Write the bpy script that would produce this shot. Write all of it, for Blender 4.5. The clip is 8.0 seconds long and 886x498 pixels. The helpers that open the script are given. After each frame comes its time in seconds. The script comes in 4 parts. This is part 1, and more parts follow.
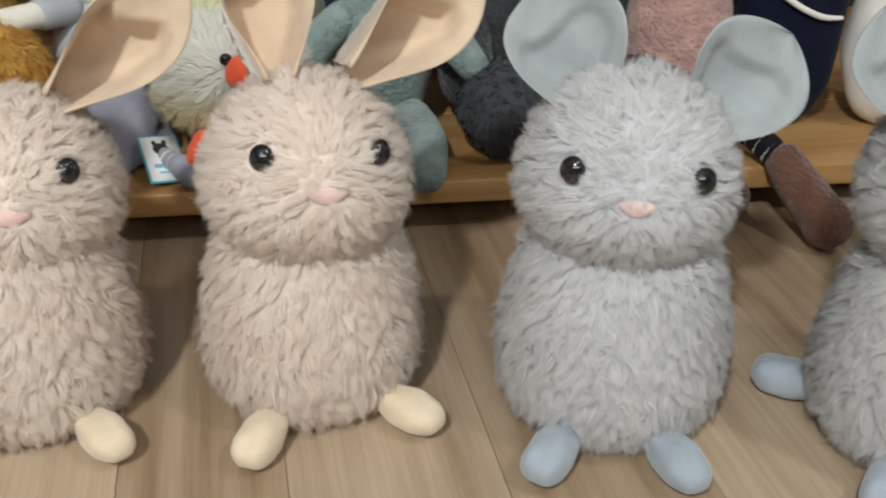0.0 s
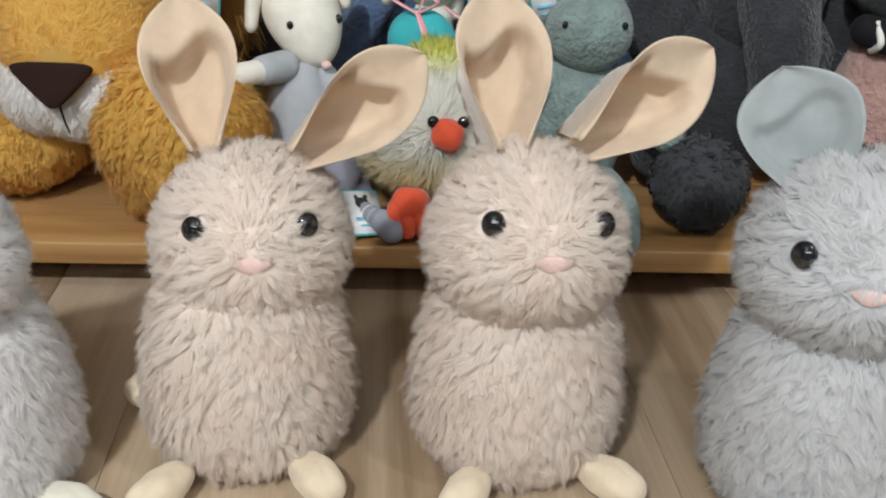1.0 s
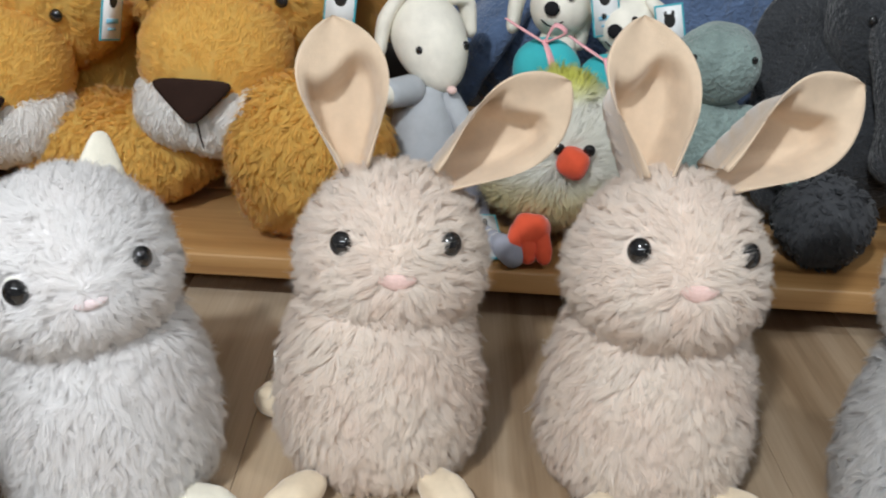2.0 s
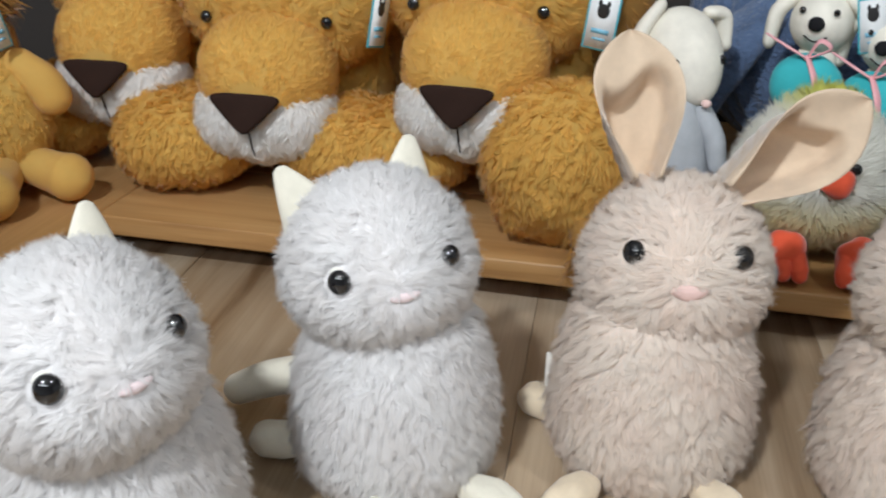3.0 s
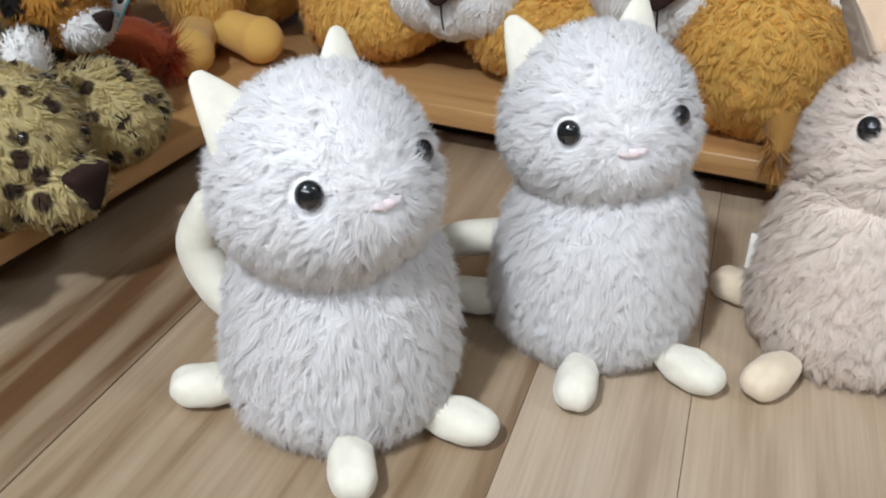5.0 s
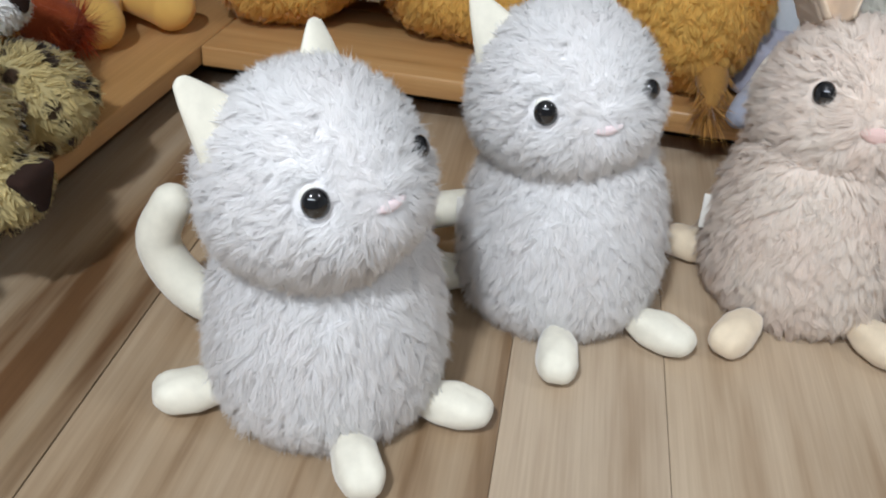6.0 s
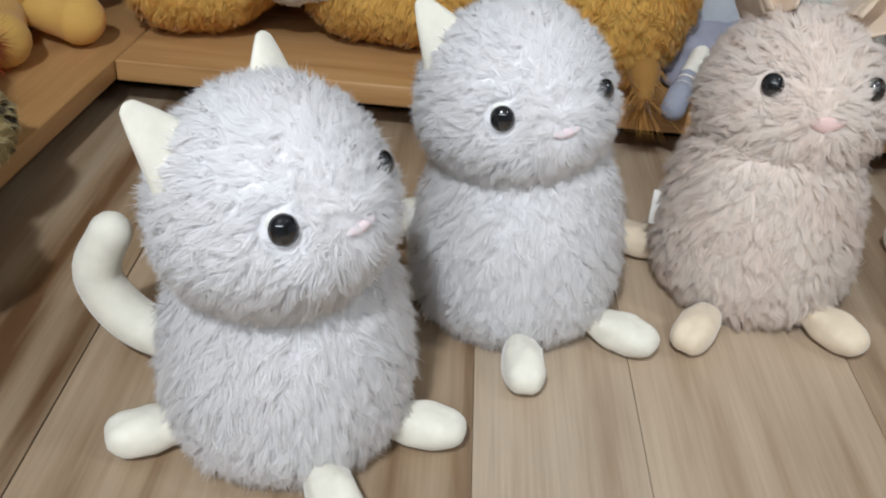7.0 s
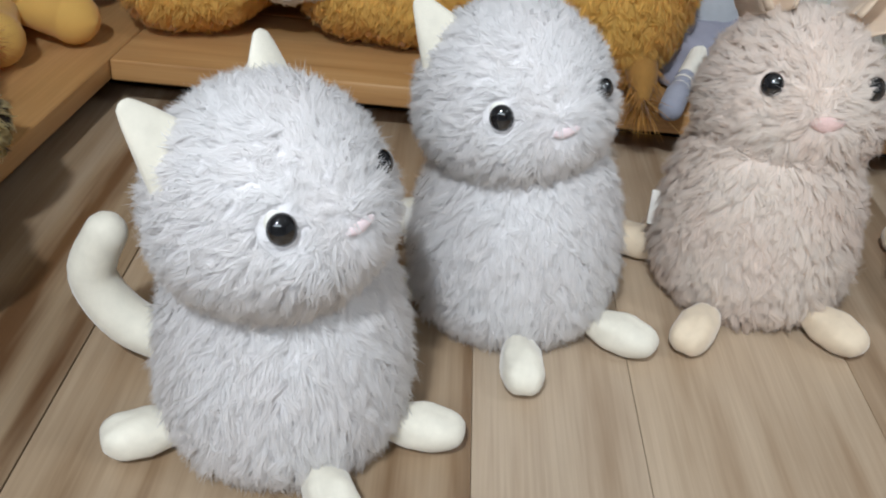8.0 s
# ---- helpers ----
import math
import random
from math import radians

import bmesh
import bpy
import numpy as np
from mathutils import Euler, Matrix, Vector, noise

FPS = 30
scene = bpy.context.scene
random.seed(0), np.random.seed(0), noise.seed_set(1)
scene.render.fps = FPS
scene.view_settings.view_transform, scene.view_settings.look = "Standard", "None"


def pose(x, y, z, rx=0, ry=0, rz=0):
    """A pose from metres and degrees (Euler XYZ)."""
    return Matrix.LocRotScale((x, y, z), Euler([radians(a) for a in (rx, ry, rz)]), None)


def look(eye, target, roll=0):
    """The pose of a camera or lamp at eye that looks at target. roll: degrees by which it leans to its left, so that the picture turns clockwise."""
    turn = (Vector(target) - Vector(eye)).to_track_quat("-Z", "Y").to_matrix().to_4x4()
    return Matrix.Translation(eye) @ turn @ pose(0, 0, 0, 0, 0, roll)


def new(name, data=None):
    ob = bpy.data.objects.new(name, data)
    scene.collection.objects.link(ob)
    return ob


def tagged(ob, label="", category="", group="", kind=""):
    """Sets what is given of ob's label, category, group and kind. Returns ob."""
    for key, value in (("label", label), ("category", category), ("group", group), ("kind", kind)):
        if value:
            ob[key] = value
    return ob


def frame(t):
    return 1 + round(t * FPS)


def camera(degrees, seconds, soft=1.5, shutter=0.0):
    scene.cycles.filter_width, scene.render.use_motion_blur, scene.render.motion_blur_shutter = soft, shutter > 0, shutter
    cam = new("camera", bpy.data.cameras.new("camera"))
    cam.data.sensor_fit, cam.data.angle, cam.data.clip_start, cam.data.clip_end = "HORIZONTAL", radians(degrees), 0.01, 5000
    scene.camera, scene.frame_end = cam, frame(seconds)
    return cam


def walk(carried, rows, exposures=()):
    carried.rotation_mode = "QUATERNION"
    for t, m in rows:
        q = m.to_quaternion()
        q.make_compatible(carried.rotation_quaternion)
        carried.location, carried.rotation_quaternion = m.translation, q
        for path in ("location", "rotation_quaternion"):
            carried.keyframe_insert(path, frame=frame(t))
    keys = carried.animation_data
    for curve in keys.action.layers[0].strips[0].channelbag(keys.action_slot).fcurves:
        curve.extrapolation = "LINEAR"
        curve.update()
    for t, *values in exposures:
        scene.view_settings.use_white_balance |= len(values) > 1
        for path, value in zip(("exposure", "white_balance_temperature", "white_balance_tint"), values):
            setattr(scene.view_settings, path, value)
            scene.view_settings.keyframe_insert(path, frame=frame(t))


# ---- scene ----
cam = camera(47.7, 8.0, 2.0, 0.2)
PATH = [
    (0, (0.002, 0.064, 0.411), (0.253, 1.808, -0.537), 0.8),
    (0.5, (-0.029, 0.062, 0.419), (0.073, 1.843, -0.485), 0.7),
    (1, (-0.059, 0.058, 0.425), (-0.045, 1.865, -0.432), 1.1),
    (2.5, (-0.141, 0.033, 0.423), (-0.39, 1.849, -0.377), 1.5),
    (3, (-0.19, 0.015, 0.428), (-0.612, 1.799, -0.371), 0.9),
    (3.5, (-0.219, -0.001, 0.423), (-0.758, 1.758, -0.361), 1.2),
    (4, (-0.242, -0.021, 0.4), (-0.861, 1.697, -0.415), 2.0),
    (4.5, (-0.241, -0.026, 0.375), (-0.889, 1.658, -0.488), 2.9),
    (6, (-0.325, -0.028, 0.408), (-0.644, 1.649, -0.633), 3.8),
    (6.5, (-0.361, -0.02, 0.406), (-0.535, 1.68, -0.633), 3.7),
    (7, (-0.362, -0.01, 0.405), (-0.493, 1.694, -0.635), 3.7),
    (7.5, (-0.365, -0.008, 0.402), (-0.486, 1.699, -0.633), 3.8),
    (8, (-0.365, -0.007, 0.402), (-0.484, 1.7, -0.635), 3.9),
]
walk(cam, [(t, look(eye, target, roll)) for t, eye, target, roll in PATH], [(0, 0.02, 6600, 10), (1, 0.04, 6400, 10), (2.5, 0.06, 6250, 10), (3.5, 0.02, 6100, 10), (4.5, 0.17, 5950, 10), (6, 0.04, 6000, 10), (8, -0.05, 6000, 10)])

# ---- light ----
world = bpy.data.worlds.new("shop_air")
scene.world = world
world.use_nodes = True
world.node_tree.nodes["Background"].inputs[0].default_value = (0.8, 0.9, 1.0, 1)
world.node_tree.nodes["Background"].inputs[1].default_value = 0.25


def lamp(name, eye, target, watts, size, colour):
    data = bpy.data.lights.new(name, "AREA")
    data.shape, data.size, data.size_y = "RECTANGLE", size[0], size[1]
    data.energy, data.color = watts, colour
    ob = new(name, data)
    ob.matrix_world = look(eye, target)
    return ob


lamp("ceiling_spot_lamp", (0.95, -0.05, 1.75), (0.1, 0.7, 0.05), 7, (0.12, 0.12), (0.94, 0.955, 0.94))
lamp("ceiling_spot_lamp", (-0.60, -0.95, 1.80), (-0.25, 0.6, 0.0), 37, (0.12, 0.12), (0.93, 0.955, 0.96))
lamp("ceiling_tube_lamp", (-0.3, -2.2, 1.75), (-0.2, 0.6, 0.1), 26, (2.6, 0.25), (0.91, 0.955, 0.99))


# ---- materials ----
def material(name, colour, rough=0.8, **extra):
    m = bpy.data.materials.new(name)
    m.use_nodes = True
    b = m.node_tree.nodes["Principled BSDF"]
    b.inputs["Base Color"].default_value = (*colour, 1)
    b.inputs["Roughness"].default_value = rough
    for k, v in extra.items():
        b.inputs[k.replace("_", " ")].default_value = v
    return m


def node(m, kind, **props):
    n = m.node_tree.nodes.new(kind)
    for k, v in props.items():
        n.inputs[k.replace("_", " ")].default_value = v
    return n


def wire(m, a, out, b, into):
    m.node_tree.links.new(a.outputs[out], b.inputs[into])


def noise_tex(m, scale, detail=3.0, rough=0.6, stretch=(1, 1, 1), shift=None):
    co = node(m, "ShaderNodeTexCoord")
    mp = node(m, "ShaderNodeMapping", Scale=stretch)
    wire(m, co, "Object", mp, "Vector")
    if shift:
        wire(m, shift, 0, mp, "Location")
    n = node(m, "ShaderNodeTexNoise", Scale=scale, Detail=detail, Roughness=rough)
    wire(m, mp, "Vector", n, "Vector")
    return n


def ramp(m, source, out, stops):
    r = m.node_tree.nodes.new("ShaderNodeValToRGB")
    els = r.color_ramp.elements
    while len(els) < len(stops):
        els.new(0.5)
    for e, (p, c) in zip(els, stops):
        e.position, e.color = p, (*c, 1)
    wire(m, source, out, r, 0)
    return r


def mixed(m, kind, a, a_out, b, b_out, fac):
    x = m.node_tree.nodes.new("ShaderNodeMix")
    x.data_type, x.blend_type = "RGBA", kind
    wire(m, a, a_out, x, 6)
    wire(m, b, b_out, x, 7)
    if isinstance(fac, tuple):
        wire(m, fac[0], fac[1], x, 0)
    else:
        x.inputs[0].default_value = fac
    return x


def bumped(m, source, out, strength, dist):
    bp = node(m, "ShaderNodeBump", Strength=strength, Distance=dist)
    wire(m, source, out, bp, "Height")
    wire(m, bp, 0, m.node_tree.nodes["Principled BSDF"], "Normal")


def mul(c, k):
    return tuple(min(1.0, v * k) for v in c)


def fur_material(name, colour, low=0.72, high=1.12, patch=None, patch_scale=18, translucent=0.5, thin=0.0):
    """Fur: each lock differs a little, with broad drifts of tone."""
    m = material(name, colour, 0.9, Sheen_Weight=0.25, Sheen_Roughness=0.5, Specular_IOR_Level=0.15)
    b = m.node_tree.nodes["Principled BSDF"]
    geo = node(m, "ShaderNodeNewGeometry")
    each = ramp(m, geo, "Random Per Island", [(0, mul(colour, low)), (0.55, colour), (1, mul(colour, high))])
    drift = noise_tex(m, patch_scale, 4)
    tone = ramp(m, drift, "Fac", [(0.32, mul(colour, 0.86) if not patch else patch), (0.62, mul(colour, 1.06))])
    x = mixed(m, "MIX", each, "Color", tone, "Color", 0.4)
    wire(m, x, 2, b, "Base Color")
    tr = m.node_tree.nodes.new("ShaderNodeBsdfTranslucent")
    wire(m, x, 2, tr, "Color")
    mx = m.node_tree.nodes.new("ShaderNodeMixShader")
    mx.inputs[0].default_value = translucent
    out = m.node_tree.nodes["Material Output"]
    wire(m, b, 0, mx, 1)
    wire(m, tr, 0, mx, 2)
    if thin:
        clear = m.node_tree.nodes.new("ShaderNodeBsdfTransparent")
        fine = m.node_tree.nodes.new("ShaderNodeMixShader")
        fine.inputs[0].default_value = thin
        wire(m, mx, 0, fine, 1)
        wire(m, clear, 0, fine, 2)
        mx = fine
    wire(m, mx, 0, out, 0)
    return m


def velvet(name, colour, grain=900, strength=0.35, sheen=0.5, depth=0.0008, low=0.88, high=1.07):
    m = material(name, colour, 0.95, Sheen_Weight=sheen, Sheen_Roughness=0.4, Specular_IOR_Level=0.1)
    drift = noise_tex(m, 45, 5)
    r = ramp(m, drift, "Fac", [(0.3, mul(colour, low)), (0.7, mul(colour, high))])
    wire(m, r, "Color", m.node_tree.nodes["Principled BSDF"], "Base Color")
    bumped(m, noise_tex(m, grain, 3), "Fac", strength, depth)
    return m


def spotted(name, ground, spot, scale, edge=(0.30, 0.38)):
    """Short fur with dark rounded spots of uneven size."""
    m = fur_material(name, ground, 0.7, 1.15)
    b = m.node_tree.nodes["Principled BSDF"]
    base = b.inputs["Base Color"].links[0].from_node
    co = node(m, "ShaderNodeTexCoord")
    warp = noise_tex(m, 40, 2)
    add = m.node_tree.nodes.new("ShaderNodeVectorMath")
    add.operation = "MULTIPLY_ADD"
    wire(m, warp, "Color", add, 0)
    add.inputs[1].default_value = (0.012, 0.012, 0.012)
    wire(m, co, "Object", add, 2)
    v = node(m, "ShaderNodeTexVoronoi", Scale=scale, Randomness=0.9)
    wire(m, add, 0, v, "Vector")
    r = ramp(m, v, "Distance", [(edge[0], (1, 1, 1)), (edge[1], (0, 0, 0))])
    dark = node(m, "ShaderNodeRGB")
    dark.outputs[0].default_value = (*spot, 1)
    x = mixed(m, "MIX", base, 2, dark, 0, (r, "Color"))
    wire(m, x, 2, b, "Base Color")
    wire(m, x, 2, m.node_tree.nodes["Translucent BSDF"], "Color")
    return m


def wood(name, pale, mid, dark, streak=0.5, coat=0.25, rough=0.45, along="y", band=26):
    """Sawn board: long streaks, fine grain along the board, each board in its own tone."""
    m = material(name, mid, rough, Coat_Weight=coat, Coat_Roughness=0.22)
    b = m.node_tree.nodes["Principled BSDF"]
    info = node(m, "ShaderNodeObjectInfo")
    scl = node(m, "ShaderNodeMath")
    scl.operation = "MULTIPLY"
    wire(m, info, "Random", scl, 0)
    scl.inputs[1].default_value = 37.0
    sy = (1, 0.07, 1) if along == "y" else (0.07, 1, 1)
    sf = (1, 0.02, 1) if along == "y" else (0.02, 1, 1)
    broad = noise_tex(m, band, 4, 0.55, sy, scl)
    fine = noise_tex(m, 420, 4, 0.6, sf, scl)
    knots = noise_tex(m, 9, 2, 0.5, (1, 0.3, 1) if along == "y" else (0.3, 1, 1), scl)
    c1 = ramp(m, broad, "Fac", [(0.22 + 0.18 * streak, dark), (0.42 + 0.06 * streak, mid), (0.70 - 0.12 * streak, pale)])
    c2 = ramp(m, fine, "Fac", [(0.3, (0.72, 0.68, 0.64)), (0.62, (1.0, 1.0, 1.0))])
    c3 = ramp(m, knots, "Fac", [(0.30, (0.75, 0.70, 0.66)), (0.5, (1, 1, 1))])
    x = mixed(m, "MULTIPLY", c1, "Color", c2, "Color", 0.45)
    y = mixed(m, "MULTIPLY", x, 2, c3, "Color", 0.6)
    tone = ramp(m, info, "Random", [(0, (0.92, 0.91, 0.90)), (0.5, (0.98, 0.97, 0.96)), (1, (1.05, 1.04, 1.03))])
    z = mixed(m, "MULTIPLY", y, 2, tone, "Color", 0.8)
    wire(m, z, 2, b, "Base Color")
    bumped(m, fine, "Fac", 0.12, 0.0006)
    return m


RABBIT_TONES = ((0.98, 0.895, 0.82), 0.95, 1.02, (0.945, 0.82, 0.725))
CAT_TONES = ((0.99, 0.972, 0.96), 0.975, 1.01, (0.985, 0.955, 0.94))
MOUSE_TONES = ((0.86, 0.855, 0.85), 0.90, 1.10, (0.76, 0.755, 0.75))
FUR_RABBIT = fur_material("beige_rabbit_fur", *RABBIT_TONES, translucent=0.48, thin=0.30)
FUR_CAT = fur_material("white_cat_fur", *CAT_TONES, translucent=0.48, thin=0.30)
FUR_MOUSE = fur_material("grey_mouse_fur", *MOUSE_TONES, translucent=0.48, thin=0.30)
SKIN = {"rabbit": velvet("beige_knit_backing", (0.74, 0.64, 0.56)), "cat": velvet("white_knit_backing", (0.80, 0.78, 0.775)), "mouse": velvet("grey_knit_backing", (0.54, 0.545, 0.56))}
HAIR = {"rabbit": FUR_RABBIT, "cat": FUR_CAT, "mouse": FUR_MOUSE}
VELVET_RABBIT = velvet("beige_velvet", (0.68, 0.53, 0.385))
VELVET_PAW = velvet("pale_beige_velvet", (0.76, 0.63, 0.46))
VELVET_CAT = velvet("cream_velvet", (0.80, 0.755, 0.63))
VELVET_MOUSE = velvet("pale_blue_grey_velvet", (0.37, 0.40, 0.40))
VELVET_BLUE = velvet("dusty_blue_velvet", (0.36, 0.41, 0.455))
EYE_BLACK = material("black_bead", (0.006, 0.006, 0.007), 0.06, Coat_Weight=1.0, Coat_Roughness=0.02)
NOSE_PINK = velvet("pink_stitching", (0.80, 0.57, 0.52), 500, 0.6)
NOSE_PALE = velvet("pale_pink_stitching", (0.83, 0.69, 0.69), 500, 0.6)
FELT_CREAM = velvet("cream_felt", (0.85, 0.83, 0.74), 600, 0.4)
GOLD_FUR = fur_material("golden_lion_fur", (0.91, 0.625, 0.18), 0.86, 1.08, (0.82, 0.52, 0.12), 14)
MANE_FUR = fur_material("brown_gold_mane", (0.56, 0.31, 0.085), 0.6, 1.35, (0.40, 0.20, 0.05), 20)
CHIN_FUR = fur_material("white_chin_fur", (0.97, 0.95, 0.92), 0.95, 1.03, translucent=0.44)
NOSE_BROWN = velvet("dark_brown_velvet", (0.030, 0.016, 0.012), 900, 0.3, 0.04)
CLOTH_CREAM = velvet("cream_cotton", (0.84, 0.80, 0.70), 1200, 0.2, 0.1)
CLOTH_GREY = velvet("blue_grey_linen", (0.44, 0.46, 0.485), 1500, 0.5, 0.1)
CLOTH_MAUVE = velvet("mauve_grey_gauze", (0.30, 0.30, 0.36), 1500, 0.4, 0.1)
SHOE_GREY = velvet("grey_felt", (0.33, 0.34, 0.40), 800, 0.3, 0.1)
CORAL = velvet("coral_velvet", (0.78, 0.11, 0.05), 700, 0.4)
TURQUOISE = velvet("turquoise_cotton", (0.06, 0.46, 0.50), 900, 0.3, 0.2)
RIBBON = material("pink_satin_ribbon", (0.85, 0.42, 0.45), 0.35)
BLUE_PLUSH = velvet("slate_blue_plush", (0.115, 0.17, 0.29), 210, 1.0, 0.35, 0.005, 0.70, 1.2)
SAGE_PLUSH = velvet("sage_green_plush", (0.25, 0.325, 0.305), 210, 1.0, 0.35, 0.005, 0.70, 1.2)
GREY_PLUSH = velvet("dark_grey_plush", (0.048, 0.051, 0.056), 210, 1.0, 0.35, 0.005, 0.70, 1.2)
CHARCOAL_FUR = fur_material("charcoal_fur", (0.12, 0.125, 0.135), 0.6, 1.4)
PINK_PLUSH = velvet("dusty_pink_plush", (0.50, 0.31, 0.27), 210, 1.0, 0.35, 0.005, 0.70, 1.2)
BROWN_PLUSH = velvet("brown_plush", (0.17, 0.085, 0.06), 210, 1.0, 0.35, 0.005, 0.70, 1.2)
NAVY_CLOTH = velvet("navy_felt", (0.008, 0.011, 0.025), 900, 0.3, 0.05)
WHITE_CLOTH = velvet("white_cotton", (0.82, 0.79, 0.73), 900, 0.3, 0.1)
BLACK_CLOTH = velvet("black_cotton", (0.015, 0.015, 0.017), 900, 0.3, 0.05)
LEO_FUR = spotted("leopard_fur", (0.72, 0.60, 0.30), (0.085, 0.055, 0.035), 50, (0.31, 0.41))
TIGER_FUR = spotted("tiger_fur", (0.55, 0.27, 0.05), (0.02, 0.015, 0.012), 30, (0.34, 0.42))
FOX_FUR = fur_material("rust_red_fur", (0.58, 0.13, 0.04), 0.45, 1.5, (0.34, 0.06, 0.02), 25)
CARD_WHITE = material("white_card", (0.82, 0.84, 0.84), 0.5)
CARD_TEAL = material("teal_print", (0.06, 0.40, 0.48), 0.5)
PRINT_BLUE = material("pale_blue_print", (0.22, 0.50, 0.66), 0.5)
PRINT_BLACK = material("black_print", (0.02, 0.02, 0.02), 0.5)
TABLE_WOOD = wood("pale_table_wood", (0.545, 0.43, 0.305), (0.47, 0.36, 0.245), (0.36, 0.255, 0.16), 0.6, 0.35, band=34)
TAN_WOOD = wood("tan_table_wood", (0.45, 0.34, 0.23), (0.36, 0.26, 0.165), (0.27, 0.185, 0.11), 0.8, 0.35, band=34)
PALE_WOOD = wood("whitish_table_wood", (0.57, 0.46, 0.335), (0.50, 0.39, 0.275), (0.40, 0.295, 0.195), 0.6, 0.35, band=34)
BROWN_WOOD = wood("brown_table_wood", (0.43, 0.325, 0.215), (0.345, 0.245, 0.15), (0.20, 0.12, 0.06), 0.7, 0.35, band=30)
STREAK_WOOD = wood("streaked_table_wood", (0.44, 0.35, 0.245), (0.36, 0.265, 0.165), (0.15, 0.077, 0.034), 0.75, 0.35, band=22)
SHELF_WOOD = wood("honey_pine", (0.52, 0.31, 0.13), (0.43, 0.235, 0.085), (0.27, 0.13, 0.045), 0.4, 0.2, 0.5, "x")
SIDE_WOOD = wood("honey_pine_side", (0.50, 0.29, 0.12), (0.40, 0.22, 0.08), (0.24, 0.115, 0.04), 0.5, 0.2, 0.5, "y")
DARK_BOARD = material("near_black_board", (0.03, 0.025, 0.022), 0.7)
WALL_PAINT = material("white_shop_paint", (0.72, 0.72, 0.72), 0.85)
CEILING_PAINT = material("white_ceiling_paint", (0.75, 0.75, 0.74), 0.9)
FLOOR_GREY = material("pale_floor", (0.45, 0.44, 0.42), 0.6)

# a yellow-white-green chick: dyed bands that run up the body
CHICK_FUR = fur_material("white_yellow_chick_fur", (0.86, 0.84, 0.74), 0.85, 1.1)
_b = CHICK_FUR.node_tree.nodes["Principled BSDF"]
_co = node(CHICK_FUR, "ShaderNodeTexCoord")
_sep = node(CHICK_FUR, "ShaderNodeSeparateXYZ")
wire(CHICK_FUR, _co, "Object", _sep, 0)
_r = ramp(CHICK_FUR, _sep, "Z", [(0.0, (0.74, 0.58, 0.24)), (0.045, (0.90, 0.82, 0.50)), (0.075, (0.95, 0.94, 0.88)), (0.135, (0.95, 0.94, 0.88)), (0.155, (0.80, 0.80, 0.12))])
_x = mixed(CHICK_FUR, "MIX", _b.inputs["Base Color"].links[0].from_node, 2, _r, "Color", 0.85)
wire(CHICK_FUR, _x, 2, _b, "Base Color")
wire(CHICK_FUR, _x, 2, CHICK_FUR.node_tree.nodes["Translucent BSDF"], "Color")


# ---- shapes ----
def ball(c=(0, 0, 0), r=(1, 1, 1), nu=28, nv=18, turn=(0, 0, 0), shape=None):
    """A closed soft form: (points, faces). shape bends the points of the unit ball."""
    u = np.arange(nu) * 2 * np.pi / nu
    v = np.linspace(0, np.pi, nv + 1)[1:-1]
    p = [(0, 0, 1)] + [(np.sin(b) * np.cos(a), np.sin(b) * np.sin(a), np.cos(b)) for b in v for a in u] + [(0, 0, -1)]
    p = np.array(p, float)
    if shape:
        p = shape(p)
    p = p * np.array(r)
    p = p @ np.array(Euler([radians(a) for a in turn]).to_matrix()).T + np.array(c)
    f = [(0, 1 + i, 1 + (i + 1) % nu) for i in range(nu)]
    for j in range(nv - 2):
        o = 1 + j * nu
        f += [(o + i, o + nu + i, o + nu + (i + 1) % nu, o + (i + 1) % nu) for i in range(nu)]
    o, last = 1 + (nv - 2) * nu, len(p) - 1
    f += [(last, o + (i + 1) % nu, o + i) for i in range(nu)]
    return p, f


